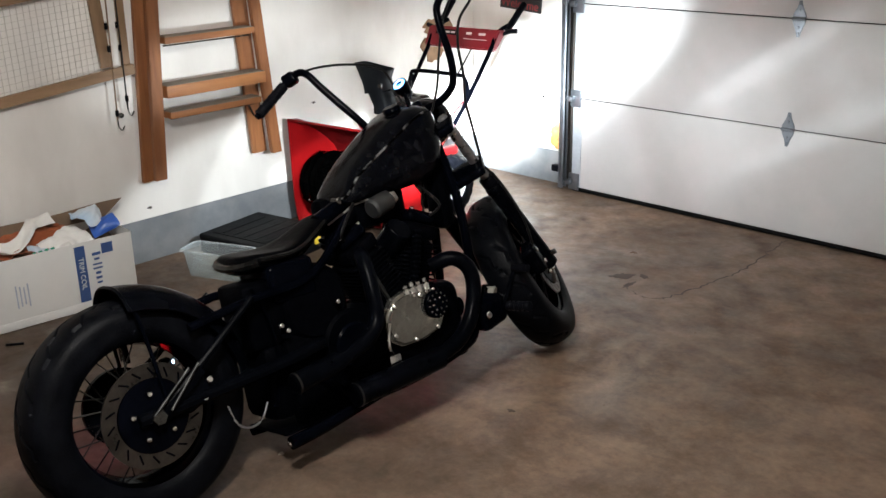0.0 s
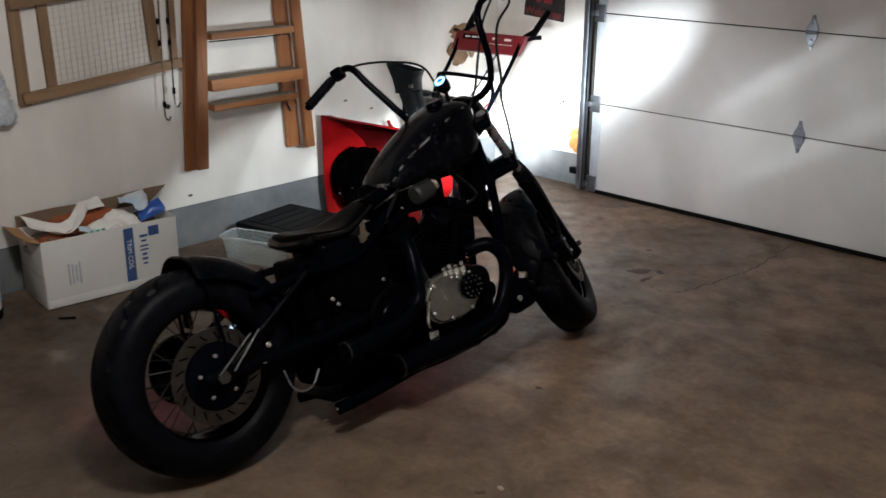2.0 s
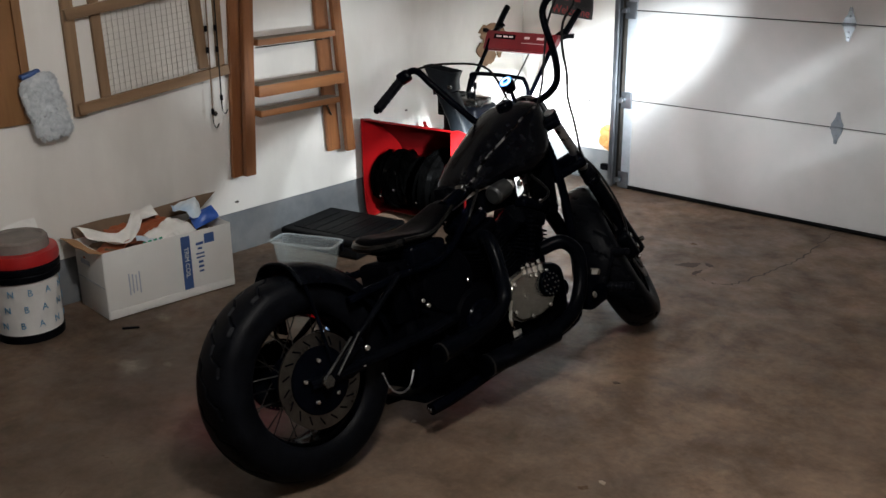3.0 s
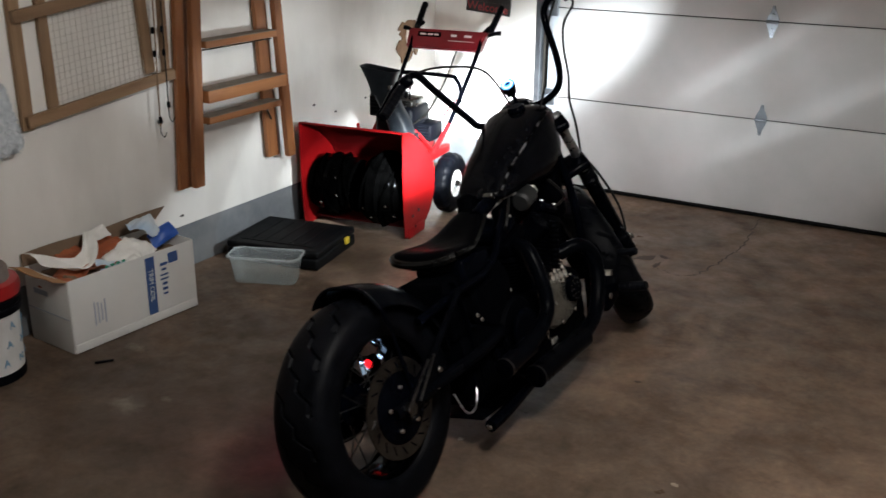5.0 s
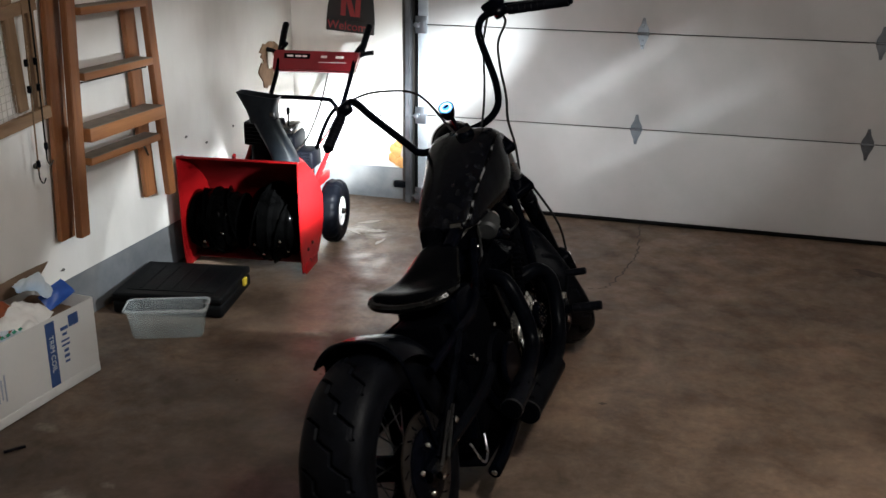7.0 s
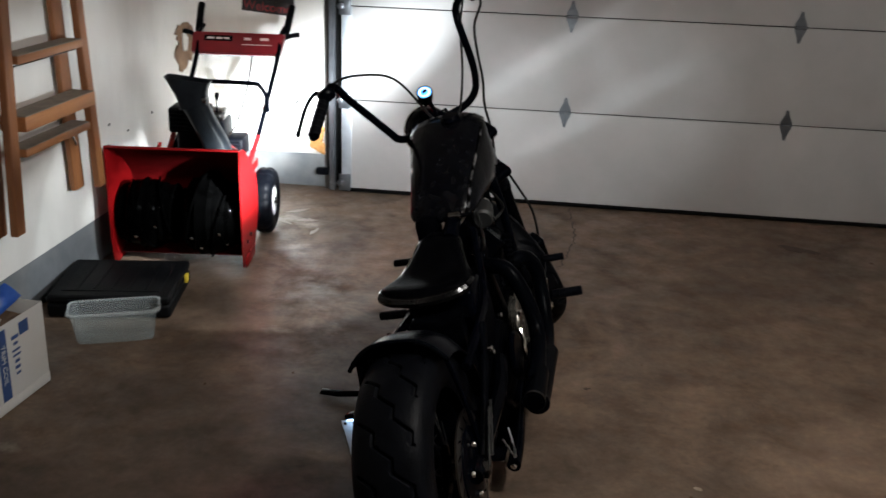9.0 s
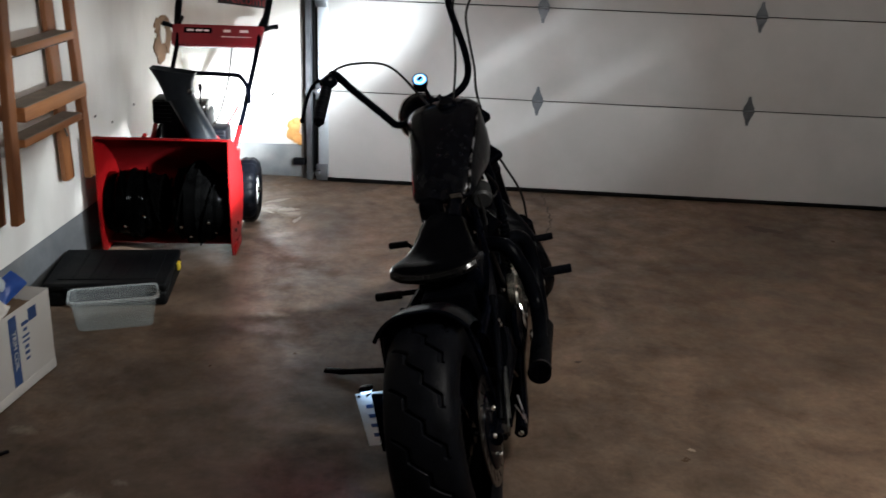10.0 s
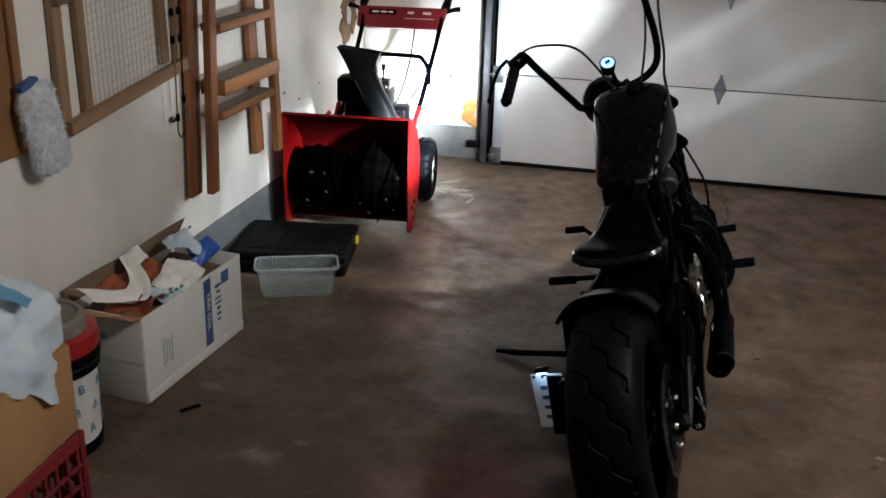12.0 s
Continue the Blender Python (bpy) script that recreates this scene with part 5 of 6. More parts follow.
# swing arm, frame and struts
for s in (-1, 1):
    x = s * 0.135
    part("swing_arm", tube(B(), [(x, -0.05, 0.32), (x, 0.10, 0.325), (x, 0.40, 0.335), (s * 0.11, 0.58, 0.345)], 0.021, 10, 4), M_BLKS, mc)
    part("rear_strut", tube(B(), [(x + s * 0.012, 0.02, 0.335), (x + s * 0.01, 0.20, 0.45), (x, 0.36, 0.555)], 0.011, 10, 4), M_BLKS, mc)
    part("rear_frame_tube", tube(B(), [(s * 0.115, 0.16, 0.52), (s * 0.12, 0.36, 0.545), (s * 0.10, 0.60, 0.56), (s * 0.06, 0.80, 0.70)], 0.014, 10, 4), M_BLKM, mc)
    part("down_tube", tube(B(), [(s * 0.04, 1.25, 0.86), (s * 0.075, 1.27, 0.62), (s * 0.095, 1.23, 0.24), (s * 0.10, 1.12, 0.145), (s * 0.10, 0.70, 0.125), (s * 0.10, 0.52, 0.30)], 0.0165, 10, 5), M_BLKM, mc)
    part("fender_stay", tube(B(), [(s * 0.140, 0.04, 0.36), (s * 0.128, 0.03, 0.50), (s * 0.108, 0.02, 0.62)], 0.006, 8, 4), M_BLKM, mc)
bm = B()
box(bm, (-0.112, 0.05, 0.53), (0.052, 0.012, 0.19), rot("Y", 4).to_3x3(), 0.004, 2)
part("fender_strap", bm, M_BLKM, mc)
part("backbone", tube(B(), [(0, 0.72, 0.70), (0, 1.00, 0.80), (0, 1.27, 0.90)], 0.026, 12, 4), M_BLKM, mc)
bm = drum(B(), fork(0, 0.50), fork(0, 0.70), 0.036, 20)
part("steering_neck", bm, M_BLKM, mc)
part("lower_rail", tube(B(), [(0.10, 0.86, 0.132), (0.11, 0.70, 0.116), (0.126, 0.50, 0.096), (0.129, 0.388, 0.090)], 0.021, 14, 4), M_BLKM, mc)
part("lower_rail", tube(B(), [(-0.09, 0.86, 0.130), (-0.10, 0.70, 0.112), (-0.10, 0.50, 0.095), (-0.10, 0.388, 0.10)], 0.019, 14, 4), M_BLKM, mc)
# plate added under the engine to close the gap and shade the floor
onebox("added_skid_plate", (0.0, 0.60, 0.112), (0.21, 0.42, 0.012), M_ENG, mc, 0.004)
bm = drum(B(), (0.129, 0.390, 0.090), (0.129, 0.378, 0.089), 0.010, 10)
part("rail_end_bolt", bm, M_CHROME, mc)
# rear caliper and bracket
bm = B()
box(bm, (0.118, 0.125, 0.345), (0.052, 0.10, 0.085), rot("X", 20).to_3x3(), 0.014, 3)
cal = part("rear_caliper", bm, M_BLKS, mc)
for y, z in ((0.10, 0.375), (0.145, 0.325), (0.17, 0.37)):
    bm = drum(B(), (0.143, y, z), (0.155, y, z), 0.010, 12)
    part("caliper_bolt", bm, M_CHROME, cal)
bm = B()
box(bm, (0.152, 0.07, 0.352), (0.016, 0.20, 0.030), rot("X", 33).to_3x3(), 0.006, 2)
part("caliper_bracket", bm, M_BLKS, mc)
for k in range(2):
    part("bracket_rod", tube(B(), [(0.168, -0.015 + k * 0.05, 0.33 + k * 0.0), (0.166, 0.11 + k * 0.03, 0.425 + k * 0.005)], 0.0042, 8, 1), M_SPOKE, mc)
part("brake_hose", tube(B(), [(0.16, 0.20, 0.28), (0.178, 0.21, 0.225), (0.173, 0.25, 0.200), (0.163, 0.295, 0.208), (0.15, 0.33, 0.245)], 0.0032, 8, 6), M_FORK, mc, "pale braided brake hose")
part("splash_panel", thicken(grid(B(), 10, 6, lambda u, v: Vector((-0.095 + 0.195 * v, 0.39 + 0.04 * math.sin(u * 3.1), 0.20 + 0.37 * u))), 0.003), M_BLKM, mc)

# rear fender
def fend(u, v):
    a = radians(89 - 83 * u)
    k = (v - 0.5) * 2
    R = 0.356 - 0.064 * abs(k) ** 3.0
    return RW + Vector((0.128 * k - 0.008, R * math.cos(a), R * math.sin(a)))


bm = thicken(grid(B(), 26, 16, fend), 0.004)
part("rear_fender", bm, M_BLKS, mc)
bm = tube(B(), [fend(0, j / 16) for j in range(17)], 0.006, 8, 1)
part("fender_bead", bm, M_BLKS, mc)

# seat
def seat_ring(y, w, t, z, dish, n=20):
    out = []
    for i in range(n):
        a = 2 * math.pi * i / n
        c, q = math.cos(a), math.sin(a)
        k = abs(c) ** 0.7 * (1 if c >= 0 else -1)
        out.append(Vector((w * k - 0.035, y + 0.02 * k * k * (w / 0.14), z + t * abs(q) ** 0.8 * (1 if q >= 0 else -1) + dish * k * k)))
    return out


SEAT = ((0.395, 0.060, 0.012, 0.632, 0.004), (0.400, 0.105, 0.024, 0.632, 0.010), (0.420, 0.128, 0.031, 0.630, 0.016), (0.465, 0.134, 0.032, 0.624, 0.020), (0.52, 0.122, 0.030, 0.620, 0.020),
        (0.57, 0.105, 0.029, 0.624, 0.018), (0.62, 0.090, 0.029, 0.640, 0.014), (0.67, 0.076, 0.028, 0.665, 0.010), (0.715, 0.064, 0.026, 0.690, 0.006), (0.745, 0.045, 0.020, 0.705, 0.0), (0.757, 0.020, 0.008, 0.710, 0.0))
st = part("seat", loft(B(), [seat_ring(*q) for q in SEAT]), M_SEATL, mc, "black leather solo seat", 60)
bm = tube(B(), [(-0.160, 0.436, 0.640), (-0.12, 0.404, 0.633), (-0.035, 0.394, 0.628), (0.05, 0.404, 0.633), (0.09, 0.436, 0.640)], 0.015, 8, 5)
part("piping", bm, M_PIPING, st)
for j in (0, 10):
    part("edge_binding", tube(B(), [seat_ring(*q)[j] for q in SEAT[2:10]], 0.0085, 8, 4), M_PIPING, st, "glossy edge binding")
bm = B()
box(bm, (0, 0.535, 0.560), (0.20, 0.165, 0.125), None, 0.02, 3)
part("seat_pan", bm, M_BLKM, mc)

# fuel tank: rings from tail to nose, a worn crease between the top and each flank, glints painted on one
TC = -0.036


def tank_ring(y, zt, wc, zc, wf, zb):
    half = [(0.0, zt), (0.45 * wc, zt - 0.10 * (zt - zc)), (0.80 * wc, zt - 0.45 * (zt - zc)), (wc, zc), (wc + 0.35 * (wf - wc), zc - 0.16 * (zc - zb)),
            (wf - 0.10 * (wf - wc), zc - 0.45 * (zc - zb)), (wf, zc - 0.66 * (zc - zb)), (wf - 0.008, zc - 0.86 * (zc - zb)), (wf - 0.035, zb)]
    right = [Vector((TC + x, y, z)) for x, z in half]
    return right + [Vector((TC, y, zb - 0.004))] + [Vector((TC - x, y, z)) for x, z in half[:0:-1]]


TANK = ((0.806, 0.758, 0.050, 0.752, 0.052, 0.744), (0.812, 0.772, 0.070, 0.757, 0.073, 0.738), (0.824, 0.79, 0.092, 0.769, 0.094, 0.735), (0.85, 0.822, 0.096, 0.796, 0.108, 0.733), (0.88, 0.853, 0.099, 0.823, 0.113, 0.733),
        (0.93, 0.893, 0.105, 0.855, 0.119, 0.735), (0.99, 0.934, 0.112, 0.888, 0.126, 0.739), (1.05, 0.97, 0.12, 0.924, 0.134, 0.743), (1.12, 1.004, 0.128, 0.964, 0.142, 0.75), (1.17, 1.014, 0.128, 0.98, 0.142, 0.762),
        (1.21, 1.01, 0.12, 0.98, 0.134, 0.785), (1.235, 0.99, 0.102, 0.965, 0.114, 0.815), (1.248, 0.955, 0.072, 0.94, 0.078, 0.85))
rings = [tank_ring(*q) for q in TANK]
tk = part("fuel_tank", loft(B(), rings), M_TANK, mc, "black fuel tank with worn patina", 42)
bm = lathe(B(), [(0, 0.016), (0.026, 0.016), (0.032, 0.010), (0.034, 0), (0, -0.01)], 28, Matrix.Translation((-0.01, 1.12, 1.004)) @ rot("X", 16))
part("filler_cap", bm, M_BLKM, tk)
part("tank_seam", tube(B(), [rings[i][3] for i in range(1, 10)], 0.0046, 8, 5), M_SEAM, tk, "worn seam with glints put into its colour")
bm = drum(B(), (-0.01, 0.806, 0.752), (0.03, 0.806, 0.752), 0.013, 12)
part("tank_mount", bm, M_STEEL, tk)

# engine
bm = B()
box(bm, (0, 0.90, 0.29), (0.22, 0.56, 0.22), None, 0.05, 4)
drum(bm, (-0.13, 0.98, 0.30), (0.108, 0.98, 0.30), 0.135, 36, 0.01)
drum(bm, (-0.14, 0.70, 0.31), (0.107, 0.70, 0.31), 0.11, 32, 0.01)
part("crankcase", bm, M_ENG, mc)
for nm, base, ang in (("front_cylinder", Vector((0, 1.01, 0.41)), -23), ("rear_cylinder", Vector((0, 0.90, 0.41)), 23)):
    T = Matrix.Translation(base) @ rot("X", ang)
    bm = B()
    box(bm, (0, 0, 0.075), (0.156, 0.136, 0.19), None, 0.03, 3)
    cyl = part(nm, bm, M_ENG, mc)
    cyl.matrix_basis = T
    fin = None
    for i in range(11):
        mm = Matrix.Translation((0, 0, 0.005 + i * 0.0145))
        if fin is None:
            fb = B()
            box(fb, (0, 0, 0), (0.165, 0.145, 0.005), None, 0.0022, 1)
            fin = part("fin", fb, M_ENG, cyl)
            fin.matrix_basis = mm
        else:
            share("fin", fin, mm, cyl)
    fb = B()
    box(fb, (0, 0, 0.192), (0.155, 0.135, 0.05), None, 0.012, 2)
    part("head", fb, M_ENG, cyl)
    fb = B()
    box(fb, (0, 0, 0.240), (0.14, 0.12, 0.045), None, 0.02, 3)
    rc = part("rocker_cover", fb, M_BLKM, cyl)
    for x in (-0.055, 0.055):
        for y in (-0.045, 0.045):
            fb = drum(B(), (x, y, 0.258), (x, y, 0.268), 0.008, 10)
            part("cover_bolt", fb, M_CHROME, rc)
    for x in (0.085, 0.10):
        part("pushrod_tube", tube(B(), [(x, -0.03, -0.06), (x - 0.02, -0.02, 0.19)], 0.008, 8, 1), M_SPOKE if x > 0.09 else M_BLKM, cyl)
# polished gear cover and lifter blocks on the right side
cov = [(0.79, 0.25), (0.83, 0.225), (0.92, 0.22), (1.00, 0.24), (1.035, 0.29), (1.03, 0.345), (0.99, 0.375), (0.93, 0.385), (0.88, 0.40), (0.82, 0.385), (0.785, 0.34), (0.775, 0.29)]
YZ = Matrix(((0, 0, 1, 0), (1, 0, 0, 0), (0, 1, 0, 0), (0, 0, 0, 1)))
bm = plate(B(), [(y + 0.036, 0.02 + z) for y, z in cov], 0.034, Matrix.Translation((0.108, 0, 0)) @ YZ)
bmesh.ops.bevel(bm, geom=[e for e in bm.edges if abs(e.verts[0].co.x - e.verts[1].co.x) < 1e-5 and e.verts[0].co.x > 0.13], offset=0.011, segments=3, affect="EDGES")
gc = part("gear_cover", bm, M_ALU, mc, "polished aluminium gear cover", 60)
for y, z in ((0.80, 0.27), (0.88, 0.235), (0.98, 0.25), (1.01, 0.33), (0.93, 0.372), (0.815, 0.365)):
    bm = drum(B(), (0.140, y + 0.036, z + 0.02), (0.150, y + 0.036, z + 0.02), 0.0085, 10)
    part("cover_screw", bm, M_CHROME, gc)
bm = drum(B(), (0.14, 1.020, 0.348), (0.162, 1.020, 0.348), 0.048, 32, 0.004)
tc = part("timer_cover", bm, M_BLKM, gc, "black round timer cover")
# rings of bright bumps added for the specks of glint on this cover
for ring_r, n_ in ((0.038, 12), (0.021, 6)):
    for i in range(n_):
        y, z = 1.020 + ring_r * math.cos(i * 2 * math.pi / n_), 0.348 + ring_r * math.sin(i * 2 * math.pi / n_)
        part("glint_bump", drum(B(), (0.161, y, z), (0.166, y, z), 0.0038, 8, 0.0015), M_STEEL, tc, "bright bump set for a glint")
for y, k in ((0.925, 0), (0.952, 1), (0.980, 0), (1.010, 1)):
    bm = drum(B(), (0.128, y, 0.395), (0.124, y, 0.425), 0.015, 14, 0.004)
    drum(bm, (0.124, y, 0.424), (0.121, y, 0.436 + 0.006 * k), 0.011, 12, 0.003)
    drum(bm, (0.140, y + 0.014, 0.398), (0.150, y + 0.014, 0.398), 0.006, 8, 0.002)
    part("lifter_block", bm, M_CHROME, mc, "chrome lifter block")
# chrome strip added along the cover's rear edge for the glints there
bm = tube(B(), [(0.140, 0.826, 0.335), (0.146, 0.806, 0.30), (0.146, 0.800, 0.262), (0.140, 0.812, 0.235)], 0.0075, 8, 3)
part("glint_strip", bm, M_CHROME, gc, "chrome strip set for the edge's glints")
bm = drum(B(), (0.13, 0.68, 0.31), (0.150, 0.68, 0.31), 0.075, 36, 0.006)
part("sprocket_cover", bm, M_BLKM, mc)
bm = B()
box(bm, (-0.145, 0.86, 0.285), (0.05, 0.62, 0.21), None, 0.024, 3)
part("primary_cover", bm, M_BLKM, mc)
bm = B()
drum(bm, (-0.095, 0.60, 0.47), (0.095, 0.60, 0.47), 0.125, 36, 0.02)
box(bm, (0.0, 0.53, 0.50), (0.17, 0.22, 0.16), None, 0.04, 4)
part("oil_tank", bm, M_ENG, mc)
onebox("gearbox_end", (-0.005, 0.565, 0.275), (0.19, 0.21, 0.25), M_ENG, mc, 0.04)
onebox("inner_guard", (-0.010, 0.425, 0.265), (0.20, 0.085, 0.24), M_ENG, mc, 0.03)
onebox("battery_box", (0.0, 0.415, 0.48), (0.16, 0.11, 0.20), M_ENG, mc, 0.015)
onebox("neck_cover", (0.0, 1.245, 0.69), (0.09, 0.07, 0.26), M_ENG, mc, 0.03)
onebox("oil_sump", (0.0, 0.86, 0.165), (0.19, 0.66, 0.10), M_ENG, mc, 0.03)
onebox("frame_gusset", (0.06, 0.56, 0.20), (0.010, 0.20, 0.17), M_ENG, mc, 0.004)
bm = drum(B(), (0.045, 1.13, 0.30), (0.045, 1.20, 0.28), 0.038, 24)
part("oil_filter", bm, M_BLKM, mc)
for y, z in ((0.445, 0.442), (0.464, 0.421), (0.659, 0.457)):
    part("frame_bolt", drum(B(), (0.112, y, z), (0.128, y, z), 0.0085, 12, 0.003), M_CHROME, mc, "bright bolt head")
onebox("battery_tray", (-0.085, 0.825, 0.700), (0.075, 0.10, 0.13), M_ENG, mc, 0.025)
onebox("ignition_coil", (0.0, 0.960, 0.715), (0.07, 0.22, 0.15), M_ENG, mc, 0.02)
# air cleaner, its bracket and cables
bm = B()
drum(bm, (0.080, 0.885, 0.702), (0.068, 0.972, 0.722), 0.035, 28, 0.008)
ac = part("air_cleaner", bm, M_GREYPL, mc, "dull grey round air cleaner")
bm = drum(B(), (0.068, 0.973, 0.722), (0.066, 0.990, 0.726), 0.029, 18)
part("cap", bm, M_CHROME, ac, "chrome cap")
bm = B()
drum(bm, (0.09, 0.98, 0.62), (0.02, 0.96, 0.56), 0.045, 24)
part("carburettor", bm, M_BLKS, mc)
part("pale_cable", tube(B(), [(0.060, 0.900, 0.735), (0.035, 0.875, 0.733), (0.006, 0.825, 0.710), (-0.019, 0.772, 0.682)], 0.0055, 8, 6), M_WHITEC, mc, "pale cable")
bm = B()
lathe(bm, [(0, 0)] + [(0.013 + 0.005 * (i % 2), i * 0.0085) for i in range(21)] + [(0, 0.17)], 12, Matrix.Translation((0.115, 0.98, 0.44)) @ rot("X", -17))
part("ribbed_hose", bm, M_ENG, mc)
part("spark_lead", tube(B(), [(0.05, 1.12, 0.62), (0.10, 1.16, 0.66), (0.08, 1.10, 0.74)], 0.005, 8, 5), M_CABLE, mc)
part("spark_lead", tube(B(), [(0.05, 0.78, 0.62), (0.10, 0.74, 0.66), (0.08, 0.82, 0.74)], 0.005, 8, 5), M_CABLE, mc)
# exhausts
EX1 = [(0.075, 1.09, 0.46), (0.128, 1.145, 0.475), (0.160, 1.184, 0.43), (0.170, 1.180, 0.35), (0.175, 1.13, 0.255), (0.181, 1.04, 0.20), (0.188, 0.86, 0.178), (0.190, 0.604, 0.172)]
EX2 = [(0.085, 0.80, 0.575), (0.150, 0.765, 0.562), (0.193, 0.745, 0.47), (0.212, 0.72, 0.37), (0.218, 0.62, 0.315), (0.224, 0.50, 0.298), (0.226, 0.384, 0.288)]
for pts, long, rp, rs in ((EX1, 0.36, 0.027, 0.038), (EX2, 0.17, 0.025, 0.032)):
    ex = part("exhaust_pipe", tube(B(), pts, rp, 18, 7), M_PIPE, mc, "satin black exhaust pipe", 50)
    a, b = Vector(pts[-1]), Vector(pts[-2])
    d = (b - a).normalized()
    part("muffler_sleeve", tube(B(), [a + d * 0.002, a + d * (long - 0.05), a + d * long], rs, 24, 1, None, True), M_PIPE, ex)
    part("tip_bore", drum(B(), a - d * 0.001, a + d * 0.003, rs - 0.007, 18, 0.0005), M_ENG, ex)
    bm = lathe(B(), [(rs, 0), (rs + 0.002, 0.001), (rs + 0.002, 0.007), (rs, 0.008)], 24, Matrix.Translation(a + d * 0.004) @ d.to_track_quat("Z", "Y").to_matrix().to_4x4())
    part("clamp", bm, M_SPOKE, ex, "dull tip ring")
bm = B()
box(bm, (0.165, 0.80, 0.205), (0.012, 0.045, 0.07), None, 0.004, 2)
part("exhaust_bracket", bm, M_CHROME, mc, "bright bracket")
# forward controls
for s, dx, px, pz in ((-1, 0.197, 0.155, 0.080), (1, 0.0, 0.0, 0.0)):
    bm = B()
    box(bm, (s * 0.115, 1.27, 0.275), (0.035, 0.11, 0.10), None, 0.012, 2)
    part("control_bracket", bm, M_BLKS, mc)
    bm = tube(B(), [(s * 0.13, 1.31, 0.258), (s * (0.19 + dx), 1.31, 0.262)], 0.011, 12, 1)
    pg = part("foot_peg", bm, M_BLKS, mc)
    bm = B()
    drum(bm, (s * (0.188 + dx), 1.31, 0.259), (s * (0.298 + dx), 1.31, 0.262), 0.0175, 18)
    for i in range(4):
        lathe(bm, [(0.0175, 0), (0.0195, 0.003), (0.0175, 0.006)], 18, Matrix.Translation((s * (0.21 + dx + i * 0.022), 1.31, 0.26)) @ AX)
    part("peg_rubber", bm, M_BLK, pg)
    pd = part("pedal_arm", tube(B(), [(s * 0.14, 1.26, 0.22), (s * 0.155, 1.31, 0.25), (s * (0.168 + px * 0.6), 1.36, 0.33 + pz * 0.6), (s * (0.172 + px), 1.386 - pz * 0.6, 0.376 + pz)], 0.008, 10, 4), M_BLKS, mc)
    bm = drum(B(), (s * (0.165 + px), 1.386 - pz * 0.6, 0.376 + pz), (s * (0.243 + px), 1.386 - pz * 0.6, 0.378 + pz), 0.014, 16)
    part("pedal_pad", bm, M_BLK, pd)
bm = B()
box(bm, (0.150, 1.245, 0.262), (0.07, 0.12, 0.125), rot("X", 12).to_3x3(), 0.022, 3)
mcy = part("brake_cylinder", bm, M_BLKM, mc)
part("cylinder_cap", drum(B(), (0.155, 1.262, 0.318), (0.158, 1.268, 0.345), 0.030, 20, 0.005), M_CHROME, mcy, "chrome cap")
part("clevis", drum(B(), (0.187, 1.21, 0.255), (0.197, 1.21, 0.255), 0.013, 12), M_CHROME, mcy, "bright clevis")
bm = tube(B(), [(-0.12, 0.42, 0.345), (-0.20, 0.42, 0.35)], 0.012, 12, 1)
drum(bm, (-0.175, 0.42, 0.35), (-0.235, 0.42, 0.353), 0.016, 16)
part("rear_peg", bm, M_BLK, mc)
# side stand
ss = part("side_stand", tube(B(), [(-0.10, 0.80, 0.17), (-0.20, 0.80, 0.155), (-0.40, 0.838, 0.155), (-0.565, 0.862, 0.161)], 0.011, 10, 5), M_BLKM, mc)
bm = B()
box(bm, (-0.578, 0.866, 0.166), (0.085, 0.035, 0.012), rot("Y", 14.5).to_3x3(), 0.005, 2)
part("foot", bm, M_BLKM, ss)

# number plate on a side bracket, and tail lamp
PLM = BIKE.inverted() @ pose(1.592, -3.045, 0.125, 0, -16, -10)
part("plate_bracket", tube(B(), [(-0.135, 0.18, 0.33), (-0.22, 0.28, 0.32), BIKE.inverted() @ Vector((1.60, -3.02, 0.15))], 0.008, 8, 5), M_BLKM, mc)
bm = B()
box(bm, (0, 0, 0), (0.104, 0.003, 0.182), None, 0.001, 1)
npl = part("number_plate", bm, M_PLATE, mc, "white number plate with dark bars")
npl.matrix_basis = PLM
for i, z in enumerate((0.045, 0.012, -0.021, -0.054)):
    onebox("plate_bar", (-0.014, -0.003, z), (0.022, 0.0012, 0.012), M_BLUE, npl)
for x in (-0.04, -0.012):
    bm = drum(B(), (x, -0.0015, 0.082), (x, -0.006, 0.082), 0.005, 10)
    part("plate_screw", bm, M_STEEL, npl)
bm = B()
box(bm, (0.028, -0.006, -0.015), (0.064, 0.004, 0.20), rot("Y", 4).to_3x3(), 0.0018, 2)
part("mounting_panel", bm, M_BLKM, npl, "black mounting panel")
bm = B()
box(bm, (-0.004, -0.014, 0.112), (0.040, 0.030, 0.014), None, 0.004, 2)
box(bm, (-0.004, 0.000, 0.098), (0.012, 0.004, 0.03))
plh = part("plate_lamp", bm, M_BLKM, npl)
onebox("plate_lamp_lens", (-0.004, -0.018, 0.1035), (0.030, 0.020, 0.006), M_PLAMP, plh, 0.001, None, "glowing bluish-white lens")
pll = bpy.data.lights.new("plate_glow", "POINT")
pll.energy, pll.color, pll.shadow_soft_size = 0.07, (0.45, 0.72, 1.0), 0.008
new("plate_glow", pll).location = BIKE @ PLM @ Vector((-0.006, -0.032, 0.092))
bm = lathe(B(), [(0, 0.012), (0.018, 0.010), (0.024, 0.002), (0.024, -0.018), (0.012, -0.03), (0, -0.03)], 20, Matrix.Translation((-0.088, 0.145, 0.395)) @ rot("X", 90))
tl = part("tail_lamp", bm, M_BLKM, mc)
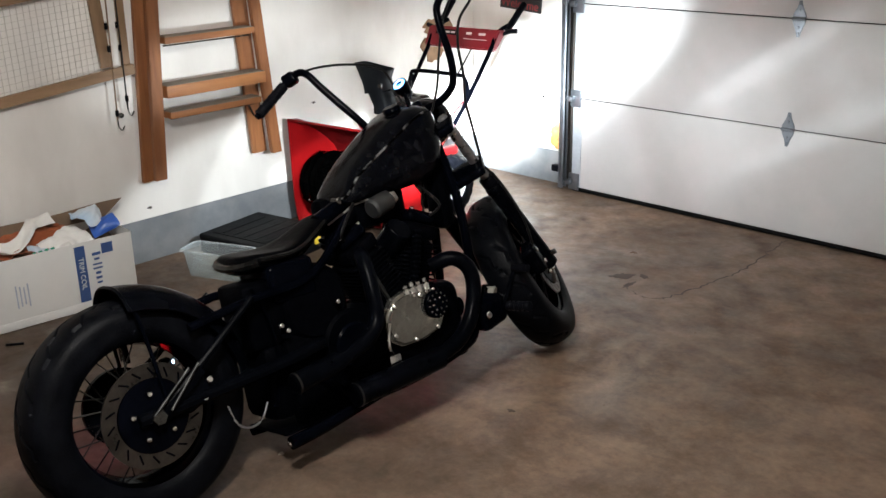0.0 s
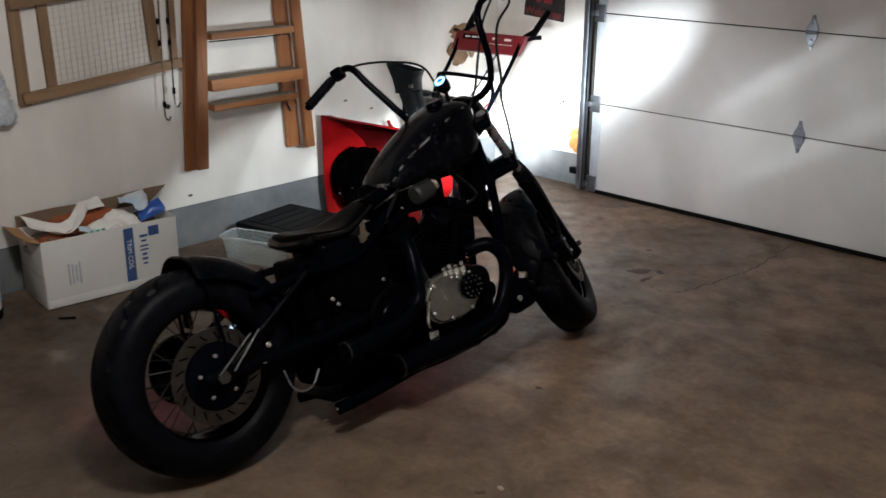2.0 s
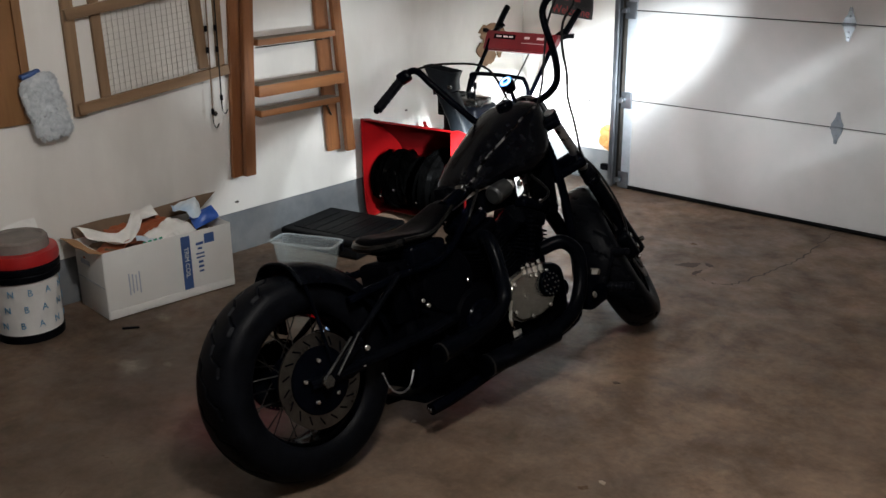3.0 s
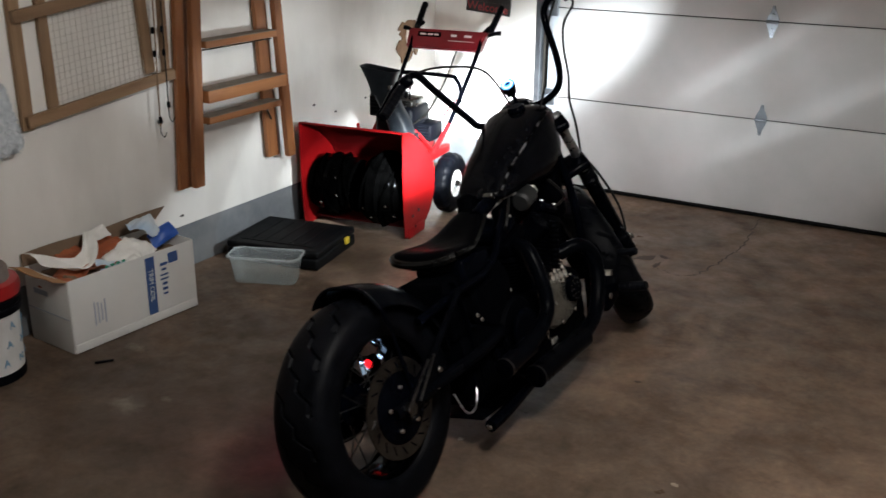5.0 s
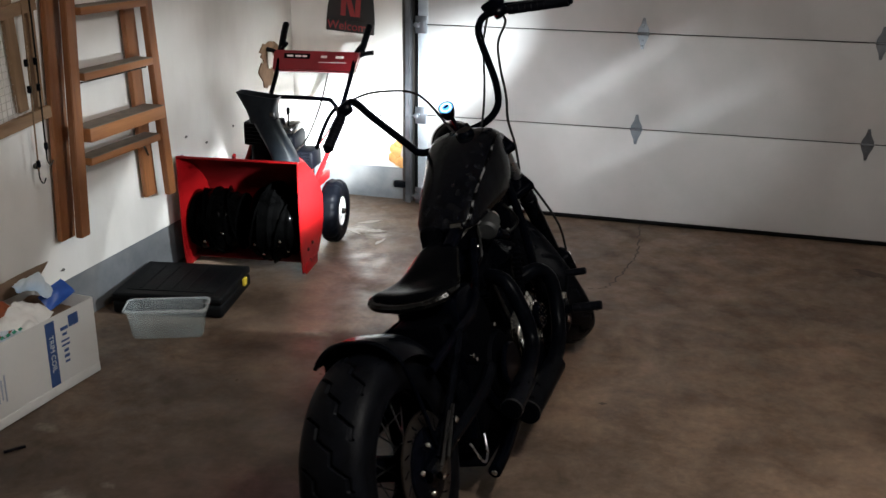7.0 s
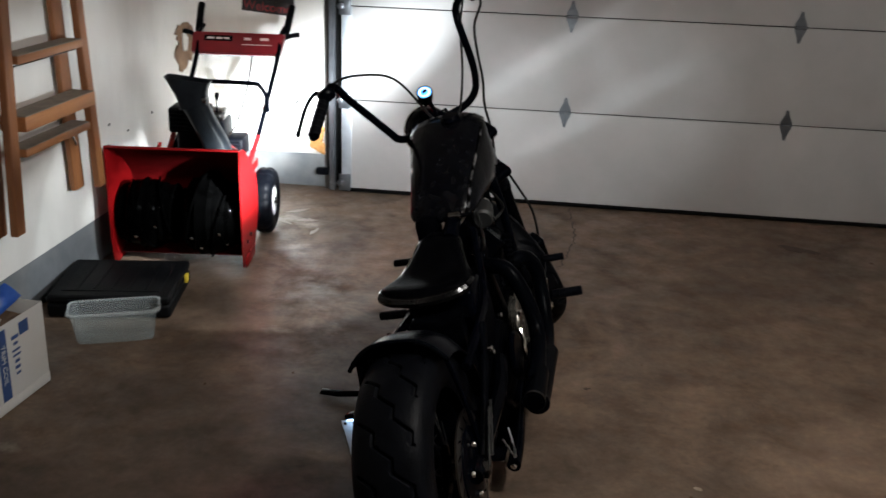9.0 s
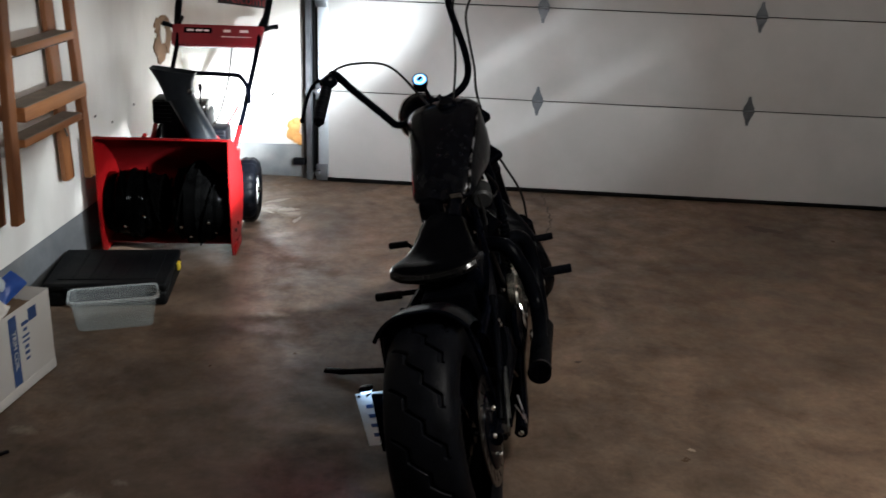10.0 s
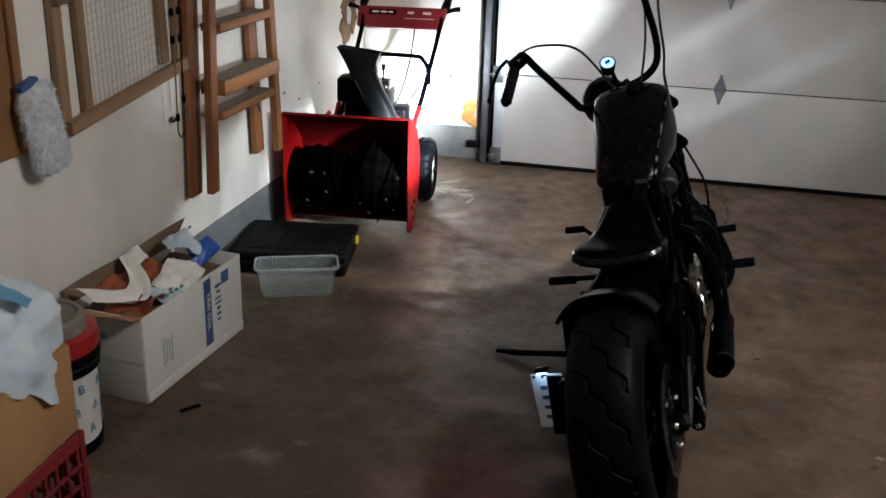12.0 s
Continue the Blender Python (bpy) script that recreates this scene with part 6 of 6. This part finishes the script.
bm = lathe(B(), [(0, 0.022), (0.010, 0.018), (0.015, 0.0125), (0.015, 0.0115), (0, 0.0115)], 20, Matrix.Translation((-0.088, 0.145, 0.395)) @ rot("X", 90))
part("red_lens", bm, M_TAIL, tl, "glowing red lens")
bm = lathe(B(), [(0, 0.006), (0.006, 0.005), (0.009, 0.001), (0, 0.001)], 16, Matrix.Translation((-0.070, 0.172, 0.405)) @ rot("X", 90))
part("white_lens", bm, M_PLAMP, tl, "small bluish-white lens")
tlm = bpy.data.lights.new("tail_glow", "SPOT")
tlm.energy, tlm.color, tlm.shadow_soft_size, tlm.spot_size, tlm.spot_blend = 3.6, (1.0, 0.03, 0.30), 0.012, radians(84), 1.0
tle = BIKE @ Vector((-0.138, 0.08, 0.40))
new("tail_glow", tlm).matrix_basis = look(tle, (1.40, -3.36, 0.0))

# fork
for s in (-1, 1):
    x = s * 0.108
    part("fork_tube", front(drum(B(), fork(x, 0.25, 0.05), fork(x, 0.72, 0.05), 0.0195, 20)), M_FORK, mc, "dull steel fork tube")
    bm = drum(B(), fork(x, -0.045, 0.05), fork(x, 0.36, 0.05), 0.030, 22, 0.006)
    drum(bm, fork(x, 0.355, 0.05), fork(x, 0.385, 0.05), 0.034, 22, 0.006)
    box(bm, fork(x, -0.01, 0.06), (0.036, 0.07, 0.055), rot("X", RAKE).to_3x3(), 0.012, 2)
    part("fork_slider", front(bm), M_BLKS, mc)
    bm = drum(B(), fork(x, 0.385, 0.05), fork(x, 0.43, 0.05), 0.032, 20, 0.005)
    part("fork_boot", front(bm), M_BLK, mc)
for up, w in ((0.49, 0.085), (0.695, 0.08)):
    bm = B()
    box(bm, fork(0, up, 0.03), (0.27, w + 0.03, 0.036), rot("X", RAKE).to_3x3(), 0.014, 3)
    part("triple_clamp", front(bm), M_BLKM, mc)
bm = drum(B(), F0 + Vector((-0.155, 0, 0)), F0 + Vector((0.155, 0, 0)), 0.011, 14)
part("front_axle", front(bm), M_STEEL, mc)
bm = B()
box(bm, fork(0.098, 0.10, -0.075), (0.055, 0.075, 0.12), rot("X", RAKE).to_3x3(), 0.016, 3)
fc = part("front_caliper", front(bm), M_BLKS, mc)
for up in (0.07, 0.13):
    bm = front(drum(B(), fork(0.125, up, -0.08), fork(0.133, up, -0.08), 0.009, 12))
    part("caliper_bolt", bm, M_CHROME, fc)
part("brake_line", front(tube(B(), [fork(0.125, 0.15, -0.07), fork(0.150, 0.26, -0.04), fork(0.145, 0.40, 0.02), fork(0.12, 0.52, 0.03)], 0.005, 8, 6)), M_CABLE, mc)

# headlamp
HL = fork(0, 0.655, 0.235)
T = Matrix.Translation(HL) @ rot("X", -90 + 4)
bm = lathe(B(), [(0, -0.085), (0.03, -0.082), (0.06, -0.066), (0.080, -0.035), (0.088, 0.0), (0.088, 0.022), (0.082, 0.026)], 36, T)
hl = part("headlamp", front(bm), M_BLKM, mc, "black headlamp shell", 50)
bm = lathe(B(), [(0.080, 0.024), (0.092, 0.022), (0.094, 0.032), (0.086, 0.036), (0.080, 0.034)], 36, T, True)
part("trim_ring", front(bm), M_CHROME, hl)
bm = lathe(B(), [(0, 0.0255), (0.05, 0.0252), (0.078, 0.0245)], 32, T)
part("lens", front(bm), M_LENS, hl, "bright headlamp lens")
part("lamp_bracket", front(drum(B(), fork(0, 0.52, 0.05), fork(0, 0.60, 0.17), 0.014, 12)), M_BLKM, mc)

# handlebar, controls, speedometer
hb = [[fork(*q) for q in ((-0.04, 0.765, 0.15), (-0.11, 0.775, 0.15), (-0.15, 0.80, 0.155), (-0.165, 0.84, 0.17), (-0.215, 0.99, 0.235), (-0.235, 1.06, 0.262),
                          (-0.262, 1.085, 0.25), (-0.31, 1.085, 0.215), (-0.41, 1.077, 0.135))],
      [fork(*q) for q in ((0.04, 0.745, 0.15), (0.11, 0.738, 0.135), (0.165, 0.748, 0.130), (0.206, 0.775, 0.141), (0.241, 0.842, 0.174), (0.275, 0.962, 0.235),
                          (0.305, 1.000, 0.268), (0.355, 1.008, 0.285), (0.43, 0.985, 0.265), (0.575, 0.971, 0.11))]]
bm = tube(B(), hb[0][::-1] + hb[1], 0.0135, 14, 6)
hbar = part("handlebar", front(bm, BT), M_BLKM, mc, "black ape-hanger handlebar", 50)
for s, pts in zip((-1, 1), hb):
    a, b = pts[-2], pts[-1]
    d = (b - a).normalized()
    bm = tube(B(), [a + d * 0.005, b + d * 0.02], 0.0185, 16, 1)
    for i in range(6):
        q = a + d * (0.02 + i * 0.024)
        lathe(bm, [(0.0185, 0), (0.0200, 0.004), (0.0185, 0.008)], 16, Matrix.Translation(q) @ d.to_track_quat("Z", "Y").to_matrix().to_4x4())
    part("grip", front(bm, BT), M_BLK, hbar)
    part("bar_end", front(drum(B(), b + d * 0.02, b + d * 0.034, 0.012, 14), BT), M_BLKM, hbar)
    bm = B()
    box(bm, a - d * 0.03 + Vector((0, 0, -0.002)), (0.05, 0.05, 0.045), None, 0.010, 2)
    part("switch_housing", front(bm, BT), M_BLKM, hbar)
    lv = [a - d * 0.02 + FWD * 0.045, a + d * 0.02 + FWD * 0.08 - AXIS * 0.01, a + d * 0.08 + FWD * 0.10 - AXIS * 0.02, b + d * 0.04 + FWD * 0.105 - AXIS * 0.03]
    bm = tube(B(), lv, 0.0065, 8, 5)
    bmesh.ops.create_icosphere(bm, subdivisions=2, radius=0.009, matrix=Matrix.Translation(lv[-1]))
    part("hand_lever", front(bm, BT), M_BLKM, hbar)
    part("riser", front(drum(B(), fork(s * 0.045, 0.69, 0.07), fork(s * 0.045, 0.775, 0.152), 0.019, 16), BT), M_BLKM, mc)
a, b = hb[1][-2], hb[1][-1]
bm = B()
box(bm, a - (b - a).normalized() * 0.035 + Vector((0, 0.008, 0.030)), (0.085, 0.05, 0.042), rot("Z", -20).to_3x3(), 0.008, 2)
part("brake_reservoir", front(bm, BT), M_BLKM, mc)
bm = lathe(B(), [(0, -0.045), (0.022, -0.043), (0.028, -0.02), (0.029, 0.006), (0.026, 0.008)], 28, Matrix.Translation(fork(0.03, 0.85, 0.195)) @ rot("X", 48))
spd = part("speedometer", front(bm, BT), M_BLKM, mc, "small round lit speedometer")
bm = lathe(B(), [(0, 0.0062), (0.025, 0.006)], 28, Matrix.Translation(fork(0.03, 0.85, 0.195)) @ rot("X", 48))
part("dial", front(bm, BT), M_DIAL, spd, "glowing blue dial")
bm = lathe(B(), [(0.015, 0.0072), (0.020, 0.0072), (0.020, 0.0078), (0.015, 0.0078)], 28, Matrix.Translation(fork(0.03, 0.85, 0.195)) @ rot("X", 48), True)
part("dial_ring", front(bm, BT), M_DIALW, spd, "pale glowing ring")
bm = B()
box(bm, (0.003, 0.002, 0.0085), (0.020, 0.009, 0.001))
bm.transform(Matrix.Translation(fork(0.03, 0.85, 0.195)) @ rot("X", 48))
part("needle", front(bm, BT), M_SEAL, spd)
part("speedometer_bracket", front(drum(B(), fork(0, 0.70, 0.08), fork(0.03, 0.82, 0.185), 0.008, 10), BT), M_BLKM, mc)
# cables from the bars down to the neck
def w(p, m=BT):
    return m @ Vector(p)


L = hb[0]
part("clutch_cable", tube(B(), [w(L[-2]), w(L[-2]) + Vector((0.01, 0.11, 0.040)), Vector((-0.318, 1.20, 1.200)), Vector((-0.215, 1.275, 1.155)), w(fork(0.0, 0.79, 0.17)), w(fork(0.0, 0.70, 0.10)), Vector((-0.05, 1.20, 0.60))], 0.0045, 8, 8), M_CABLE, mc)
part("throttle_cable", tube(B(), [w(fork(0.36, 0.99, 0.295)), w(fork(0.285, 0.945, 0.245)), w(fork(0.205, 0.86, 0.18)), w(fork(0.14, 0.78, 0.145)), w(fork(0.07, 0.72, 0.11))], 0.0045, 8, 8), M_CABLE, mc)
part("brake_hose_upper", tube(B(), [w(fork(0.41, 0.975, 0.280)), w(fork(0.405, 0.945, 0.265)), w(fork(0.335, 0.915, 0.235)), w(fork(0.285, 0.855, 0.190)), w(fork(0.245, 0.765, 0.150)), w(fork(0.20, 0.69, 0.12)), w(fork(0.165, 0.60, 0.09), ST), w(fork(0.130, 0.50, 0.07), ST)], 0.005, 8, 8), M_CABLE, mc)

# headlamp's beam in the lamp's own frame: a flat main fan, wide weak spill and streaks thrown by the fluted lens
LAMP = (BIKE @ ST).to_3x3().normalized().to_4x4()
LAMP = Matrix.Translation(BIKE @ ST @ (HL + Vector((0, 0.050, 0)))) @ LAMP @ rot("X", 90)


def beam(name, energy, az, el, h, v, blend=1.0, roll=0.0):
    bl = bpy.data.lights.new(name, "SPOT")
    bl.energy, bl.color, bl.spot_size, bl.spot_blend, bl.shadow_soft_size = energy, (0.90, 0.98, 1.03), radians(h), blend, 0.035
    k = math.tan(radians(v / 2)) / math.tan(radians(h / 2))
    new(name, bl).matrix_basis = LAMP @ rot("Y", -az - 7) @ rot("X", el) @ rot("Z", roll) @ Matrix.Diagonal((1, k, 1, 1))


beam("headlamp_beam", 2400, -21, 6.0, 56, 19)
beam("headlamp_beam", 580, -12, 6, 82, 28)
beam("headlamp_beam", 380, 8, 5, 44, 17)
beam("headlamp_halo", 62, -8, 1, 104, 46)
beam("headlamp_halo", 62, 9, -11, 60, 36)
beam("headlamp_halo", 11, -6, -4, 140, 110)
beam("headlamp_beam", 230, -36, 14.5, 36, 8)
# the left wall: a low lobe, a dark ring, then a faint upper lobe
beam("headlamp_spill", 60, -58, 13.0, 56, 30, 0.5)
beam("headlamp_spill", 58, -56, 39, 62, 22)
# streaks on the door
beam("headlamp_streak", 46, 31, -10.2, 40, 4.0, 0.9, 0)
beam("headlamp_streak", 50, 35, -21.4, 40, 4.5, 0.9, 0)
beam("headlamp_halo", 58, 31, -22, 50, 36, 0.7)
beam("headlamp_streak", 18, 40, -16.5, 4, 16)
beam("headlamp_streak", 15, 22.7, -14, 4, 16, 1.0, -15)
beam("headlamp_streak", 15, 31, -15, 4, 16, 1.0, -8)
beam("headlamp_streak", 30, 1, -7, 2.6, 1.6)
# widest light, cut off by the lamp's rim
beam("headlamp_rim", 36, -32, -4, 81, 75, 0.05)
